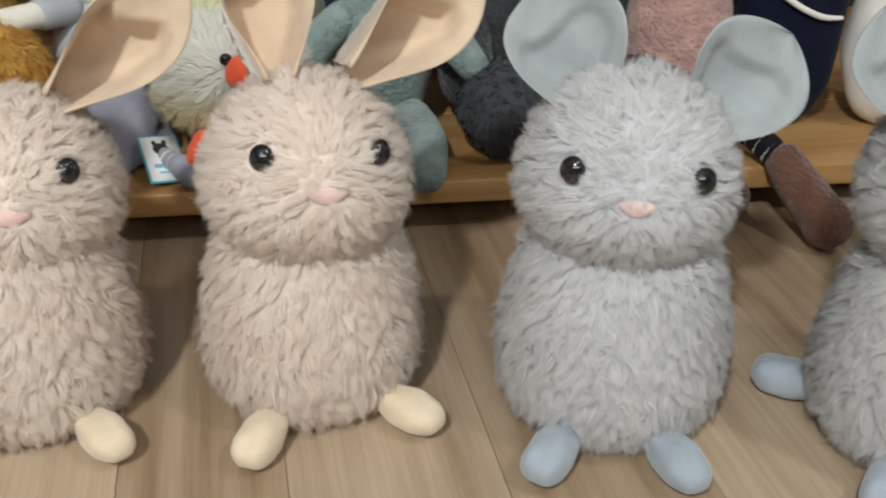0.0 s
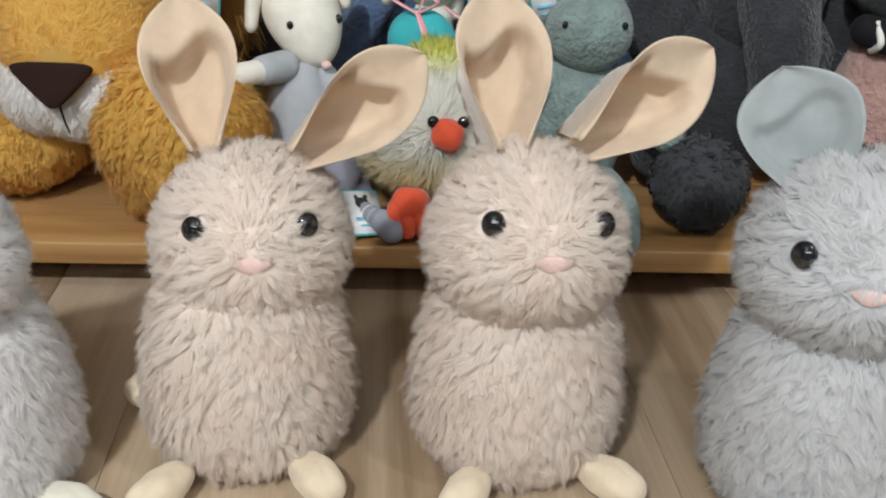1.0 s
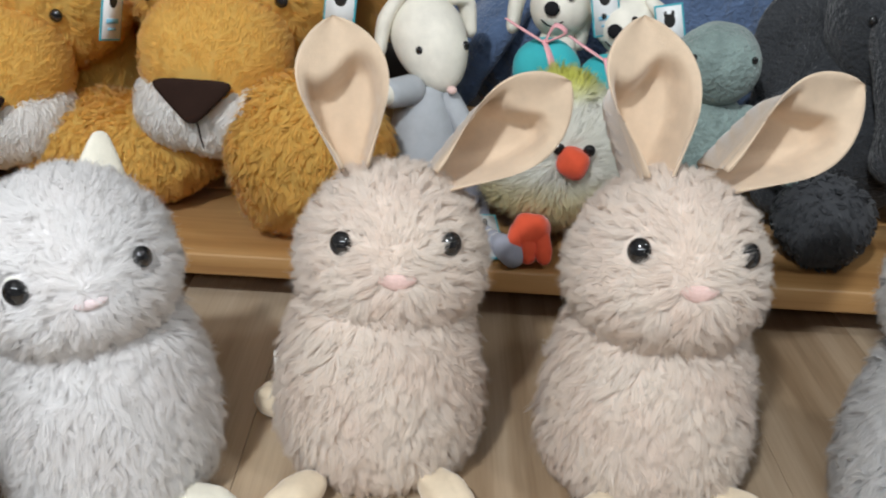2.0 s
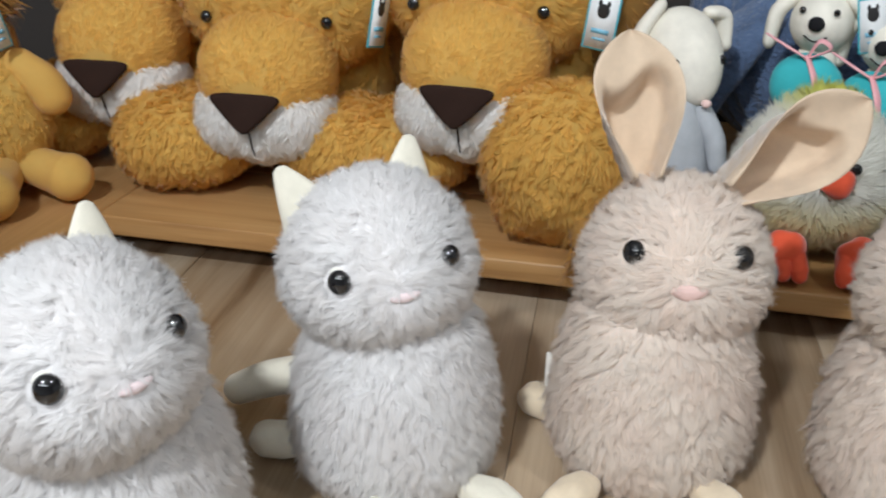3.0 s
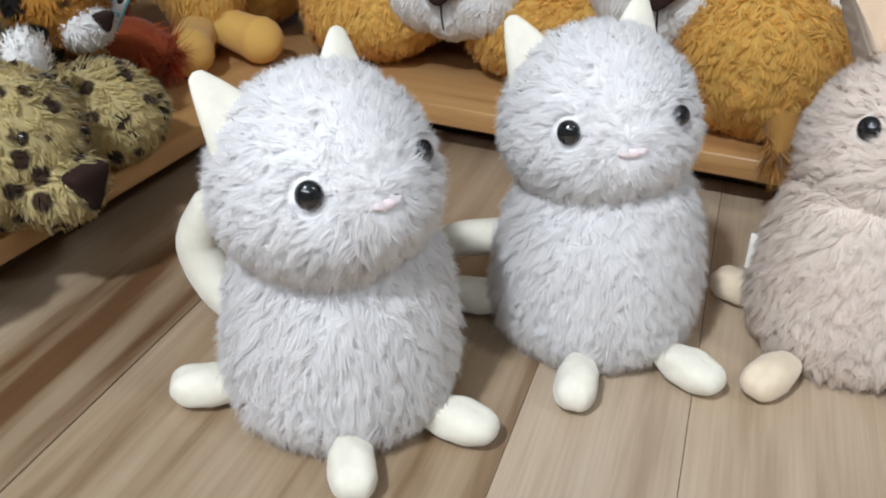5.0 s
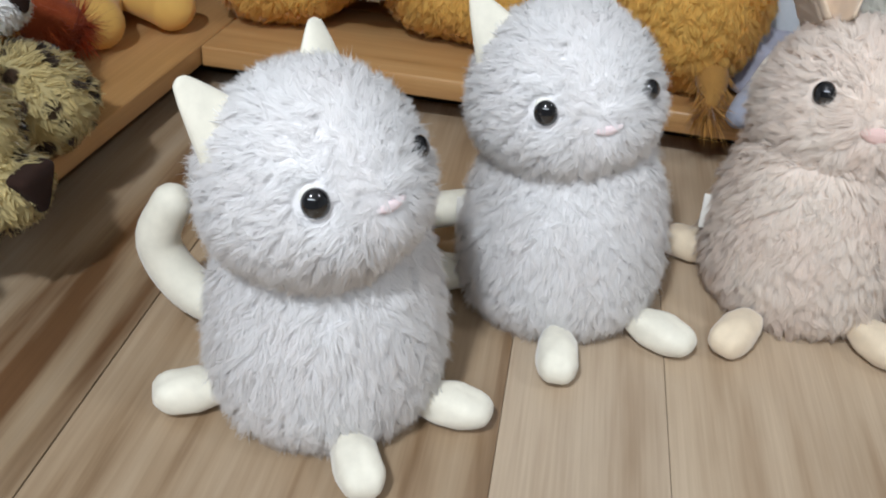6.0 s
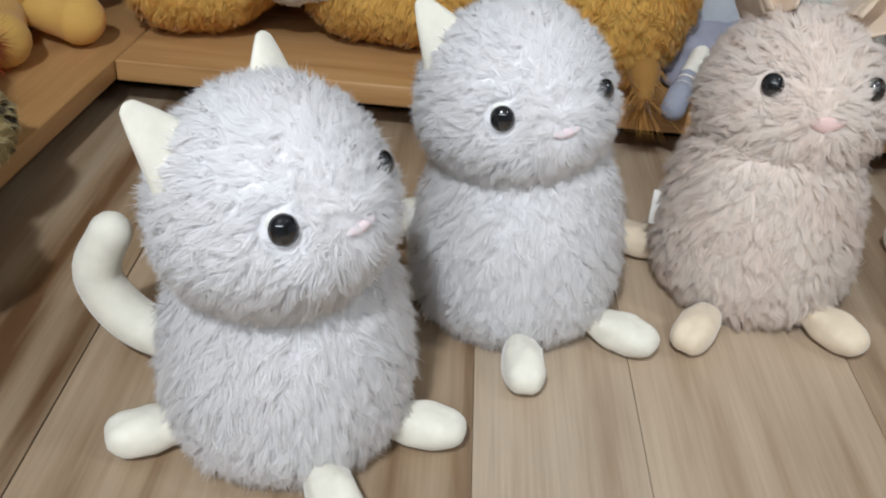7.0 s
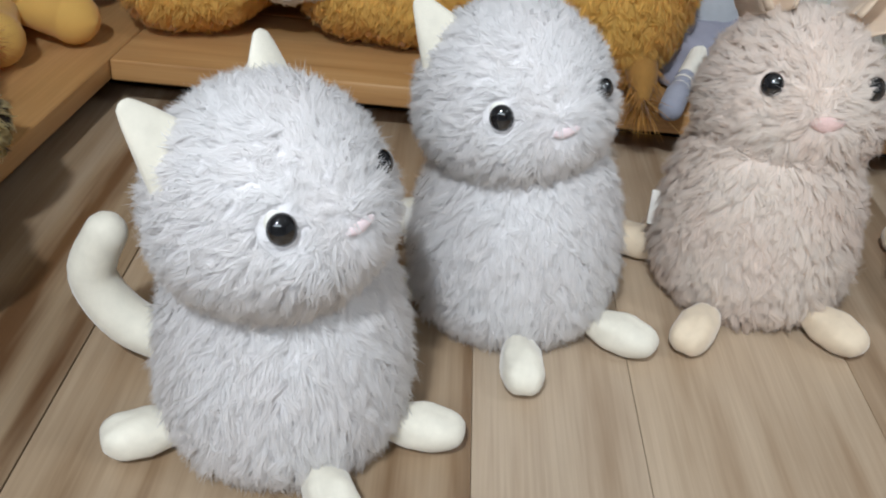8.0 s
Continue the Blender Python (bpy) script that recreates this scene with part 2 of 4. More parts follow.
def tube(points, radii, sides=16, steps=6, flat=1.0):
    """A soft sausage along a smooth line, with round ends. flat squeezes its height."""
    pts, rad = np.array(points, float), np.array(radii, float)
    n = len(pts)
    q, rr = [], []
    for i in range(n - 1):
        p0, p1, p2, p3 = pts[max(i - 1, 0)], pts[i], pts[i + 1], pts[min(i + 2, n - 1)]
        for s in range(steps):
            t = s / steps
            q.append(0.5 * (2 * p1 + (p2 - p0) * t + (2 * p0 - 5 * p1 + 4 * p2 - p3) * t * t + (3 * p1 - p0 - 3 * p2 + p3) * t ** 3))
            k = t * t * (3 - 2 * t)
            rr.append(rad[i] * (1 - k) + rad[i + 1] * k)
    q.append(pts[-1])
    rr.append(rad[-1])
    q, rr = np.array(q), np.array(rr)
    tan = np.gradient(q, axis=0)
    tan /= np.linalg.norm(tan, axis=1)[:, None]
    rings = []
    side = np.cross(tan[0], (0.13, 0.21, 1.0))
    ends = [math.radians(a) for a in (80, 60, 38, 18)]
    seq = [(0, -math.sin(a), math.cos(a)) for a in ends] + [(i, 0, 1) for i in range(len(q))] + [(len(q) - 1, math.sin(a), math.cos(a)) for a in reversed(ends)]
    for i, along, k in seq:
        side = side - tan[i] * (side @ tan[i])
        side /= np.linalg.norm(side)
        up = np.cross(side, tan[i])
        c = q[i] + tan[i] * rr[i] * along
        rings.append([c + rr[i] * k * (side * math.cos(a) + up * flat * math.sin(a)) for a in np.arange(sides) * 2 * math.pi / sides])
    m = len(rings)
    p = np.array([x for r in rings for x in r] + [q[0] - tan[0] * rr[0], q[-1] + tan[-1] * rr[-1]])
    f = [(j * sides + i, j * sides + (i + 1) % sides, (j + 1) * sides + (i + 1) % sides, (j + 1) * sides + i) for j in range(m - 1) for i in range(sides)]
    a, b = len(p) - 2, len(p) - 1
    f += [(a, (i + 1) % sides, i) for i in range(sides)] + [(b, (m - 1) * sides + i, (m - 1) * sides + (i + 1) % sides) for i in range(sides)]
    return p, f


def lathe(profile, nu=32, squash=1.0):
    """A body turned round the z axis from (z, radius) pairs."""
    z = np.array([a for a, _ in profile])
    r = np.array([b for _, b in profile])
    t = np.linspace(0, len(z) - 1, len(z) * 3)
    zz, rr = np.interp(t, range(len(z)), z), np.interp(t, range(len(z)), r)
    rr[1:-1] = (rr[:-2] + 2 * rr[1:-1] + rr[2:]) / 4
    p = [(0, 0, zz[0])] + [(b * math.cos(a), squash * b * math.sin(a), c) for c, b in zip(zz, rr) for a in np.arange(nu) * 2 * math.pi / nu] + [(0, 0, zz[-1])]
    f = [(0, 1 + (i + 1) % nu, 1 + i) for i in range(nu)]
    for j in range(len(zz) - 1):
        o = 1 + j * nu
        f += [(o + i, o + (i + 1) % nu, o + nu + (i + 1) % nu, o + nu + i) for i in range(nu)]
    o, last = 1 + (len(zz) - 1) * nu, len(p) - 1
    f += [(last, o + i, o + (i + 1) % nu) for i in range(nu)]
    return np.array(p, float), f


def box(a, b, bevel=0.002):
    """A board between two corners with softened edges."""
    bm = bmesh.new()
    bmesh.ops.create_cube(bm, size=1)
    a, b = np.array(a, float), np.array(b, float)
    for v in bm.verts:
        v.co = [(a[i] + b[i]) / 2 + v.co[i] * (b[i] - a[i]) for i in range(3)]
    if bevel:
        bmesh.ops.bevel(bm, geom=bm.edges[:], offset=bevel, segments=2, affect="EDGES", profile=0.6)
    bm.normal_update()
    p = np.array([v.co[:] for v in bm.verts])
    f = [tuple(v.index for v in x.verts) for x in bm.faces]
    bm.free()
    return p, f


def joined(*forms):
    p, f, o = [], [], 0
    for a, b in forms:
        p.append(a)
        f += [tuple(i + o for i in x) for x in b]
        o += len(a)
    return np.concatenate(p), f


def lumpy(form, size, scale, seed=0):
    """Uneven stuffing: pushes the surface in and out."""
    p, f = form
    c = p.mean(0)
    out = []
    for x in p:
        d = x - c
        d /= max(np.linalg.norm(d), 1e-6)
        out.append(x + d * size * noise.noise(Vector(x * scale) + Vector((seed, seed * 2.3, 0))))
    return np.array(out), f


def surface_normals(p, f):
    n = np.zeros_like(p)
    for x in f:
        a, b, c = p[x[0]], p[x[1]], p[x[2]]
        d = np.cross(b - a, c - a) if len(x) == 3 else np.cross(p[x[2]] - p[x[0]], p[x[3]] - p[x[1]])
        for i in x:
            n[i] += d
    return n / np.maximum(np.linalg.norm(n, axis=1), 1e-12)[:, None]


def mesh_of(name, form, normals=None, smooth=True):
    p, f = form
    me = bpy.data.meshes.new(name)
    me.from_pydata(p.tolist(), [], f)
    me.polygons.foreach_set("use_smooth", [smooth] * len(me.polygons))
    me.update()
    if normals is not None:
        me.normals_split_custom_set_from_vertices(normals.tolist())
    return me


def furry(form, count, length, width, seed, lift=0.55, flow=(0, 0, -1), centre=None, clumps=0, gather=0.6, bare=(), curl=0.25, soft=0.85):
    """Skin plus locks of fur. flow: the way the fur lies; centre: a point from which it spreads; bare: (point, radius) left free;
    curl: how far whole tufts turn from the flow; gather: how far the hairs of a tuft close to one tip."""
    rng = np.random.default_rng(seed)
    p, f = form
    n = surface_normals(p, f)
    tri = np.array([t for x in f for t in ([x] if len(x) == 3 else [(x[0], x[1], x[2]), (x[0], x[2], x[3])])])
    area = np.linalg.norm(np.cross(p[tri[:, 1]] - p[tri[:, 0]], p[tri[:, 2]] - p[tri[:, 0]]), axis=1)
    pick = tri[rng.choice(len(tri), count, p=area / area.sum())]
    w = rng.dirichlet((1, 1, 1), count)
    root = (p[pick] * w[:, :, None]).sum(1)
    nor = (n[pick] * w[:, :, None]).sum(1)
    nor /= np.linalg.norm(nor, axis=1)[:, None]
    for c, r in bare:
        keep = np.linalg.norm(root - np.array(c), axis=1) > r
        root, nor = root[keep], nor[keep]
    k = len(root)
    way = np.tile(np.array(flow, float), (k, 1))
    if centre is not None:
        d = root - np.array(centre)
        way = 0.45 * way + d / np.maximum(np.linalg.norm(d, axis=1), 1e-6)[:, None]
    seeds = rng.choice(k, min(clumps or 400, k), replace=False)
    sr = root[seeds]
    best = np.concatenate([((sr ** 2).sum(1)[None] - 2 * root[o:o + 4000] @ sr.T).argmin(1) for o in range(0, k, 4000)])
    way = way + rng.normal(0, curl, (len(seeds), 3))[best] + rng.normal(0, 0.22, (k, 3))
    way -= nor * (way * nor).sum(1)[:, None]
    way /= np.maximum(np.linalg.norm(way, axis=1), 0.3)[:, None]
    size = length * rng.uniform(0.55, 1.25, k)[:, None] * rng.uniform(0.8, 1.2, len(seeds))[best][:, None]
    rise = np.clip(lift * rng.uniform(0.75, 1.3, len(seeds))[best][:, None] + rng.normal(0, 0.05, (k, 1)), 0.1, 0.9)
    aim = nor * rise + way * (1 - rise)
    aim /= np.linalg.norm(aim, axis=1)[:, None]
    mid = root + size * 0.5 * (0.75 * nor * rise + 0.25 * nor + way * (1 - rise) * 0.6)
    tip = root + size * aim + rng.normal(0, length * 0.06, (k, 3))
    if clumps:
        hold = gather * rng.uniform(0.6, 1.25, len(seeds))[best][:, None]
        goal = tip[seeds][best]
        tip = tip * (1 - hold) + goal * hold
        mid = mid * (1 - 0.35 * hold) + (sr[best] * 0.4 + goal * 0.6) * 0.35 * hold
    aim = tip - root
    aim /= np.maximum(np.linalg.norm(aim, axis=1), 1e-6)[:, None]
    across = np.cross(aim, nor + rng.normal(0, 0.22, (k, 3)))
    across /= np.maximum(np.linalg.norm(across, axis=1), 1e-6)[:, None]
    across *= np.sign((np.cross(across, aim) * nor).sum(1) + 1e-9)[:, None]
    ww = width * rng.uniform(0.6, 1.3, k)[:, None]
    sunk = root - nor * length * 0.05
    pts = np.stack([sunk, mid + across * ww / 2, tip, mid - across * ww / 2], 1).reshape(-1, 3)
    face = np.cross(across, aim)
    shade = soft * nor + (1 - soft) * face + 0.20 * across * rng.normal(0, 1, (k, 1)) + 0.08 * rng.normal(0, 1, (k, 3))
    shade /= np.linalg.norm(shade, axis=1)[:, None]
    o = len(p) + 4 * np.arange(k)
    quads = np.stack([o, o + 1, o + 2, o + 3], 1).tolist()
    return (np.concatenate([p, pts]), list(f) + quads), np.concatenate([n, np.repeat(shade, 4, 0)])


def thing(name, m, label, category, group="", kind=""):
    ob = new(name)
    ob.empty_display_size = 0.02
    ob.matrix_basis = m
    return tagged(ob, label, category, group, kind)


def part(name, me, mat, parent, m=None, label=""):
    """One mesh object under a thing or a part. me: a mesh, a form, or a form with its normals."""
    if isinstance(me, tuple):
        me = mesh_of(name, me) if isinstance(me[1], list) else mesh_of(name, *me)
    if not me.materials:
        me.materials.append(mat)
    ob = new(name, me)
    ob.parent = parent
    if m is not None:
        ob.matrix_basis = m
    return tagged(ob, label)


# ---- setting ----
def setting(name, form, mat, label, smooth=False):
    me = mesh_of(name, form, smooth=smooth)
    me.materials.append(mat)
    return tagged(new(name, me), label, kind="structure")


FLOOR_Z, CEIL_Z = -0.85, 1.95
setting("floor", box((-3.2, -3.0, FLOOR_Z - 0.1), (3.2, 1.5, FLOOR_Z), 0), FLOOR_GREY, "pale grey shop floor under the display table")
setting("ceiling", box((-3.2, -3.0, CEIL_Z), (3.2, 1.5, CEIL_Z + 0.1), 0), CEILING_PAINT, "plain white shop ceiling above the display")
setting("wall_north", box((-3.2, 1.40, FLOOR_Z), (3.2, 1.5, CEIL_Z), 0), DARK_BOARD, "dark back panel behind the stacked plush toys")
setting("wall_south", box((-3.2, -3.1, FLOOR_Z), (3.2, -3.0, CEIL_Z), 0), WALL_PAINT, "plain white shop wall behind the camera")
setting("wall_west", box((-3.3, -3.0, FLOOR_Z), (-3.2, 1.5, CEIL_Z), 0), WALL_PAINT, "plain white shop wall")
setting("wall_east", box((3.2, -3.0, FLOOR_Z), (3.3, 1.5, CEIL_Z), 0), WALL_PAINT, "plain white shop wall")

SHELF = 0.05
EDGE_X, EDGE_Y = -0.75, 0.85

# ---- front row of fluffy toys ----
MESH = {}


def once(key, build):
    if key not in MESH:
        MESH[key] = build()
    return MESH[key]


BODY_PROFILE = [(0.004, 0.034), (0.006, 0.055), (0.020, 0.066), (0.042, 0.0685), (0.064, 0.067), (0.084, 0.064), (0.102, 0.059), (0.118, 0.053), (0.128, 0.046), (0.134, 0.02)]
HEAD_R = (0.0585, 0.0545, 0.0565)


def head_shape(p):
    """A soft thimble: domed crown, nearly upright sides, full cheeks and a jaw that hangs over the chest."""
    q = p.copy()
    r = np.sqrt(np.maximum(p[:, 0] ** 2 + p[:, 1] ** 2, 1e-9))
    full = np.where(p[:, 2] < 0, r ** -0.30, r ** -0.12)
    wide = 1.0 + 0.05 * np.exp(-((p[:, 2] + 0.30) / 0.45) ** 2) - 0.10 * np.maximum(p[:, 2], 0) ** 2
    q[:, 0] *= full * wide
    q[:, 1] *= full * wide
    low = np.exp(-((p[:, 2] + 0.35) / 0.40) ** 2) * np.maximum(-p[:, 1], 0)
    q[:, 1] -= 0.09 * low
    q[:, 2] = np.where(p[:, 2] < 0, p[:, 2] * 0.94, p[:, 2]) - 0.10 * np.maximum(-p[:, 2], 0) * np.maximum(-p[:, 1], 0)
    return q


def on_head(side_deg, up_deg, out=1.0):
    """A place on the head's surface, by the angle from straight ahead and upward."""
    a, e = radians(side_deg), radians(up_deg)
    d = np.array([[math.sin(a) * math.cos(e), -math.cos(a) * math.cos(e), math.sin(e)]])
    return Vector((head_shape(d)[0] * np.array(HEAD_R) * out).tolist())


FACE = {"rabbit": (37.5, 23, 4), "mouse": (35, 11, -3), "cat": (35, 10, -4)}
TUFTS = {"rabbit": (2300, 0.50, 0.46, 1.12), "mouse": (2500, 0.46, 0.50, 1.08), "cat": (2900, 0.32, 0.46, 1.04)}


def coated(kind, name, form, *fur):
    """Pile on an opaque backing: two materials on one mesh."""
    me = mesh_of(kind + name, *furry(form, *fur))
    me.materials.append(SKIN[kind])
    me.materials.append(HAIR[kind])
    backing = len(form[1])
    me.polygons.foreach_set("material_index", [0] * backing + [1] * (len(me.polygons) - backing))
    return me


def fluffy_body(kind):
    tufts, gather, curl, long = TUFTS[kind]
    return coated(kind, "_body", lathe(BODY_PROFILE), 70000, 0.0120 * long, 0.00076, 11 + len(kind), 0.35, (0, 0, -1), None, tufts, gather, (), curl)


def fluffy_head(kind):
    tufts, gather, curl, long = TUFTS[kind]
    a, e, low = FACE[kind]
    spots = [(on_head(s * a, e), 0.0102) for s in (-1, 1)] + [(on_head(d, low), 0.0046) for d in (-5, 0, 5)]
    return coated(kind, "_head", ball(r=HEAD_R, nu=40, nv=28, shape=head_shape), 70000, 0.0100 * long, 0.00072, 31 + len(kind), 0.38, (0, 0, -0.6), on_head(0, low + 4, 0.9), tufts, gather * 0.85, spots, curl + 0.10)


def leaf_ear(length, width, base, cup, lean=0.05, ripple=0.0022, tip=2.2, peak=0.42, hollow=0.031, thick=0.0078, nu=34, nv=24):
    """A soft flat ear: grows along z, hollow towards -y, its lower edges folded inward."""
    front, back = [], []
    for i in range(nu + 1):
        t = i / nu
        prof = base + (1 - base) * math.sin(math.pi * min(t / peak, 1) / 2)
        if t > peak:
            k = (t - peak) / (1 - peak)
            prof *= max(0.0, 1 - k ** tip) ** 0.75
        w = width / 2 * prof
        bend = 0.5 + cup * (1 - t) ** 1.35
        for j in range(nv + 1):
            v = -1 + 2 * j / nv
            x = w / bend * math.sin(v * bend)
            y = -w / bend * (1 - math.cos(v * bend)) + lean * length * math.sin(math.pi * t) + 0.006 * t
            y += ripple * math.sin(7 * t + 2.5 * v + 1) * (1 - v * v) * (1 - 0.5 * t)
            wide = 0.34 + 0.34 * min(1, t / 0.45)
            inner = min(1, max(0, (wide - abs(v) + 0.05) / 0.10)) * min(1, max(0, (0.70 - t + 0.08 * math.sin(4 * v)) / 0.16))
            y += hollow * inner * inner * (3 - 2 * inner) * (1.1 - 0.6 * t)
            z = length * t + 0.003 * abs(v) * (1 - t)
            th = thick * math.sqrt(max(0.10, 1 - abs(v) ** 5)) * min(1, 0.35 + 4 * (1 - t))
            front.append((x, y - th / 2, z))
            back.append((x * 0.995, y + th / 2, z))
    n = len(front)
    p = np.array(front + back)
    f = []
    for i in range(nu):
        for j in range(nv):
            a = i * (nv + 1) + j
            f.append((a, a + 1, a + nv + 2, a + nv + 1))
            f.append((n + a, n + a + nv + 1, n + a + nv + 2, n + a + 1))
    rim = [j for j in range(nv + 1)] + [i * (nv + 1) + nv for i in range(1, nu + 1)] + [nu * (nv + 1) + j for j in range(nv - 1, -1, -1)] + [i * (nv + 1) for i in range(nu - 1, 0, -1)]
    for k in range(len(rim)):
        a, b = rim[k], rim[(k + 1) % len(rim)]
        f.append((b, a, n + a, n + b))
    return p, f


def cat_ear():
    """A small padded triangle."""
    def shape(p):
        t = (p[:, 2] + 1) / 2
        q = p.copy()
        k = (1 - t) ** 0.8 * 1.0 + 0.16
        q[:, 0] = p[:, 0] * k / np.maximum(np.sqrt(1 - p[:, 2] ** 2), 0.35)
        q[:, 1] = p[:, 1] * k * 0.55 / np.maximum(np.sqrt(1 - p[:, 2] ** 2), 0.35) + 0.25 * t * t
        return q
    return ball((0, 0, 0.010), (0.019, 0.014, 0.022), 20, 16, shape=shape)


def paw(seed):
    """A stuffed velvet foot: blunt and full at the toe, with the dent of its seam."""
    def shape(p):
        q = np.sign(p) * np.abs(p) ** 0.86
        t = (1 - p[:, 1]) / 2
        q[:, 0] *= 0.74 + 0.32 * t
        q[:, 2] *= 0.74 + 0.28 * t
        seam = np.exp(-(p[:, 0] / 0.10) ** 2) * np.clip((t - 0.55) / 0.3, 0, 1)
        q[:, 1] += 0.05 * seam
        q[:, 2] -= 0.04 * seam * np.sign(p[:, 2])
        return q
    return lumpy(ball((0, -0.019, 0.0142), (0.0152, 0.0268, 0.0142), 30, 22, shape=shape), 0.0016, 85, seed)


def eye_mesh():
    return ball(r=(0.0074, 0.0052, 0.0080), nu=20, nv=14)


def nose_mesh():
    def shape(p):
        q = p.copy()
        q[:, 0] *= 1.0 + 0.45 * p[:, 2]
        return q
    return ball(r=(0.0098, 0.0030, 0.0052), nu=18, nv=12, shape=shape)


def aimed(place, out):
    """A pose at a place whose -y axis looks along out."""
    return Matrix.Translation(place) @ Vector(out).to_track_quat("-Y", "Z").to_matrix().to_4x4()


PAW_WAYS = [(-29, 0.062), (29, 0.062), (-118, 0.060), (118, 0.060)]


def care_label():
    """A folded woven strip, sewn into the side seam, standing off along x."""
    return joined(box((-0.006, -0.0005, -0.014), (0.021, 0.0005, 0.014), 0.0003), box((-0.006, 0.0012, -0.012), (0.017, 0.0020, 0.013), 0.0003))


def fluffy_toy(kind, x, y, turn, head, ears, label, tail=None, paws=PAW_WAYS, size=1.0, label_way=None):
    """head: (dx, dy, z, pitch, roll, turn) of the head on the body."""
    fur, soft, limb = {"rabbit": (FUR_RABBIT, VELVET_RABBIT, VELVET_PAW), "cat": (FUR_CAT, VELVET_CAT, VELVET_CAT), "mouse": (FUR_MOUSE, VELVET_MOUSE, VELVET_BLUE)}[kind]
    toy = thing("plush_" + kind, pose(x, y, 0, 0, 0, turn), label, "plush toy", "row of fluffy plush toys on the table")
    toy.scale = (size, size, size)
    part("body", once(kind + "body", lambda: fluffy_body(kind)), fur, toy)
    for i, (a, r) in enumerate(paws):
        d = Vector((math.sin(radians(a)), -math.cos(radians(a)), 0))
        part("foot", once(kind + "paw%d" % (i % 2), lambda: mesh_of("paw", paw(i))), limb, toy, pose(d.x * r, d.y * r, 0, 0, 0, a))
    hx, hy, hz, pitch, roll, yaw = head
    h = part("head", once(kind + "head", lambda: fluffy_head(kind)), fur, toy, pose(hx, hy, hz, pitch, roll, yaw))
    a, e, low = FACE[kind]
    for s in (-1, 1):
        c = on_head(s * a, e, 1.055)
        out = Vector((c.x * 0.8, c.y * 1.2, c.z * 0.7))
        bead = part("eye", once("eye", lambda: mesh_of("eye", eye_mesh())), EYE_BLACK, h, aimed(c, out), "glossy black bead eye")
        bead.scale = (0.84, 1, 0.84) if kind == "cat" and s > 0 else (1, 1, 1)
        if kind == "cat" and s < 0:
            b = on_head(s * (a + 1.9), e + 3.0, 1.02)
            part("eye_patch", once("patch", lambda: mesh_of("patch", ball(r=(0.0054, 0.0026, 0.0060), nu=18, nv=10))), FELT_CREAM, h, aimed(b, out), "pale felt ring behind the eye")
    c = on_head(0, low, 1.012 if kind == "cat" else 1.02)
    nose = part("nose", once(kind + "nose", lambda: mesh_of("nose", nose_mesh())), NOSE_PALE if kind == "cat" else NOSE_PINK, h, aimed(c, (0, -1, -0.1)), "small pink stitched nose")
    nose.scale = (0.95, 0.8, 0.6) if kind == "cat" else (1.16, 1, 1.1) if kind == "rabbit" else (0.95, 0.9, 0.95)
    for i, (place, turn_xyz, form) in enumerate(ears):
        part("ear", once(kind + "ear%d" % i, lambda: mesh_of("ear", form())), soft, h, Matrix.Translation(place) @ Euler([radians(v) for v in turn_xyz]).to_matrix().to_4x4())
    if tail:
        part("tail", tail, limb, toy)
    if label_way is not None:
        d = Vector((math.sin(radians(label_way)), -math.cos(radians(label_way)), 0))
        tab = part("care_label", once("care_label", lambda: mesh_of("care_label", care_label())), WHITE_CLOTH, toy, pose(d.x * 0.070, d.y * 0.070, 0.058, 0, 0, label_way + 90), "white woven care label")
        part("label_print", once("label_print", lambda: mesh_of("label_print", joined(*[box((0.004, y0, -0.012 + 0.005 * i), (0.019 - 0.004 * (i % 2), y0 + 0.0004, -0.0095 + 0.005 * i), 0) for i in range(5) for y0 in (-0.0009, 0.0005)]))), PRINT_BLACK, tab)
    return toy


def rabbit_ear():
    return leaf_ear(0.103, 0.076, 0.62, 1.9, 0.05, 0.0026, 2.3, 0.42)


def rabbit_ear_long():
    return leaf_ear(0.108, 0.073, 0.62, 1.9, 0.04, 0.0024, 2.2, 0.44)


def mouse_ear():
    return leaf_ear(0.070, 0.080, 0.70, 1.3, 0.05, 0.0030, 2.6, 0.46, 0.007)


RABBIT_EARS = [((-0.026, 0.004, 0.054), (-22, -6, 6), rabbit_ear), ((0.029, 0.004, 0.050), (-14, 52, -12), rabbit_ear_long)]
RABBIT_EARS_B = [((-0.018, 0.004, 0.052), (-18, -4, 4), rabbit_ear), ((0.026, 0.004, 0.056), (-12, 52, -12), rabbit_ear_long)]
CAT_EARS = [((-0.038, 0.015, 0.038), (-8, -22, 0), cat_ear), ((0.030, 0.015, 0.040), (-8, 16, 0), cat_ear)]
MOUSE_EARS = [((-0.030, 0.006, 0.036), (-4, -22, 8), mouse_ear), ((0.036, 0.006, 0.030), (-4, 40, -8), mouse_ear)]



def tail_on(m, points, radii):
    """A tail given in the place's own metres, for a toy that stands at m."""
    back = m.inverted()
    return tube([back @ Vector(p) for p in points], radii, 18)


def ways(left, right, near=0.060, front=(-29, 29)):
    return [(front[0], near), (front[1], near), (left, 0.060), (right, 0.060)]


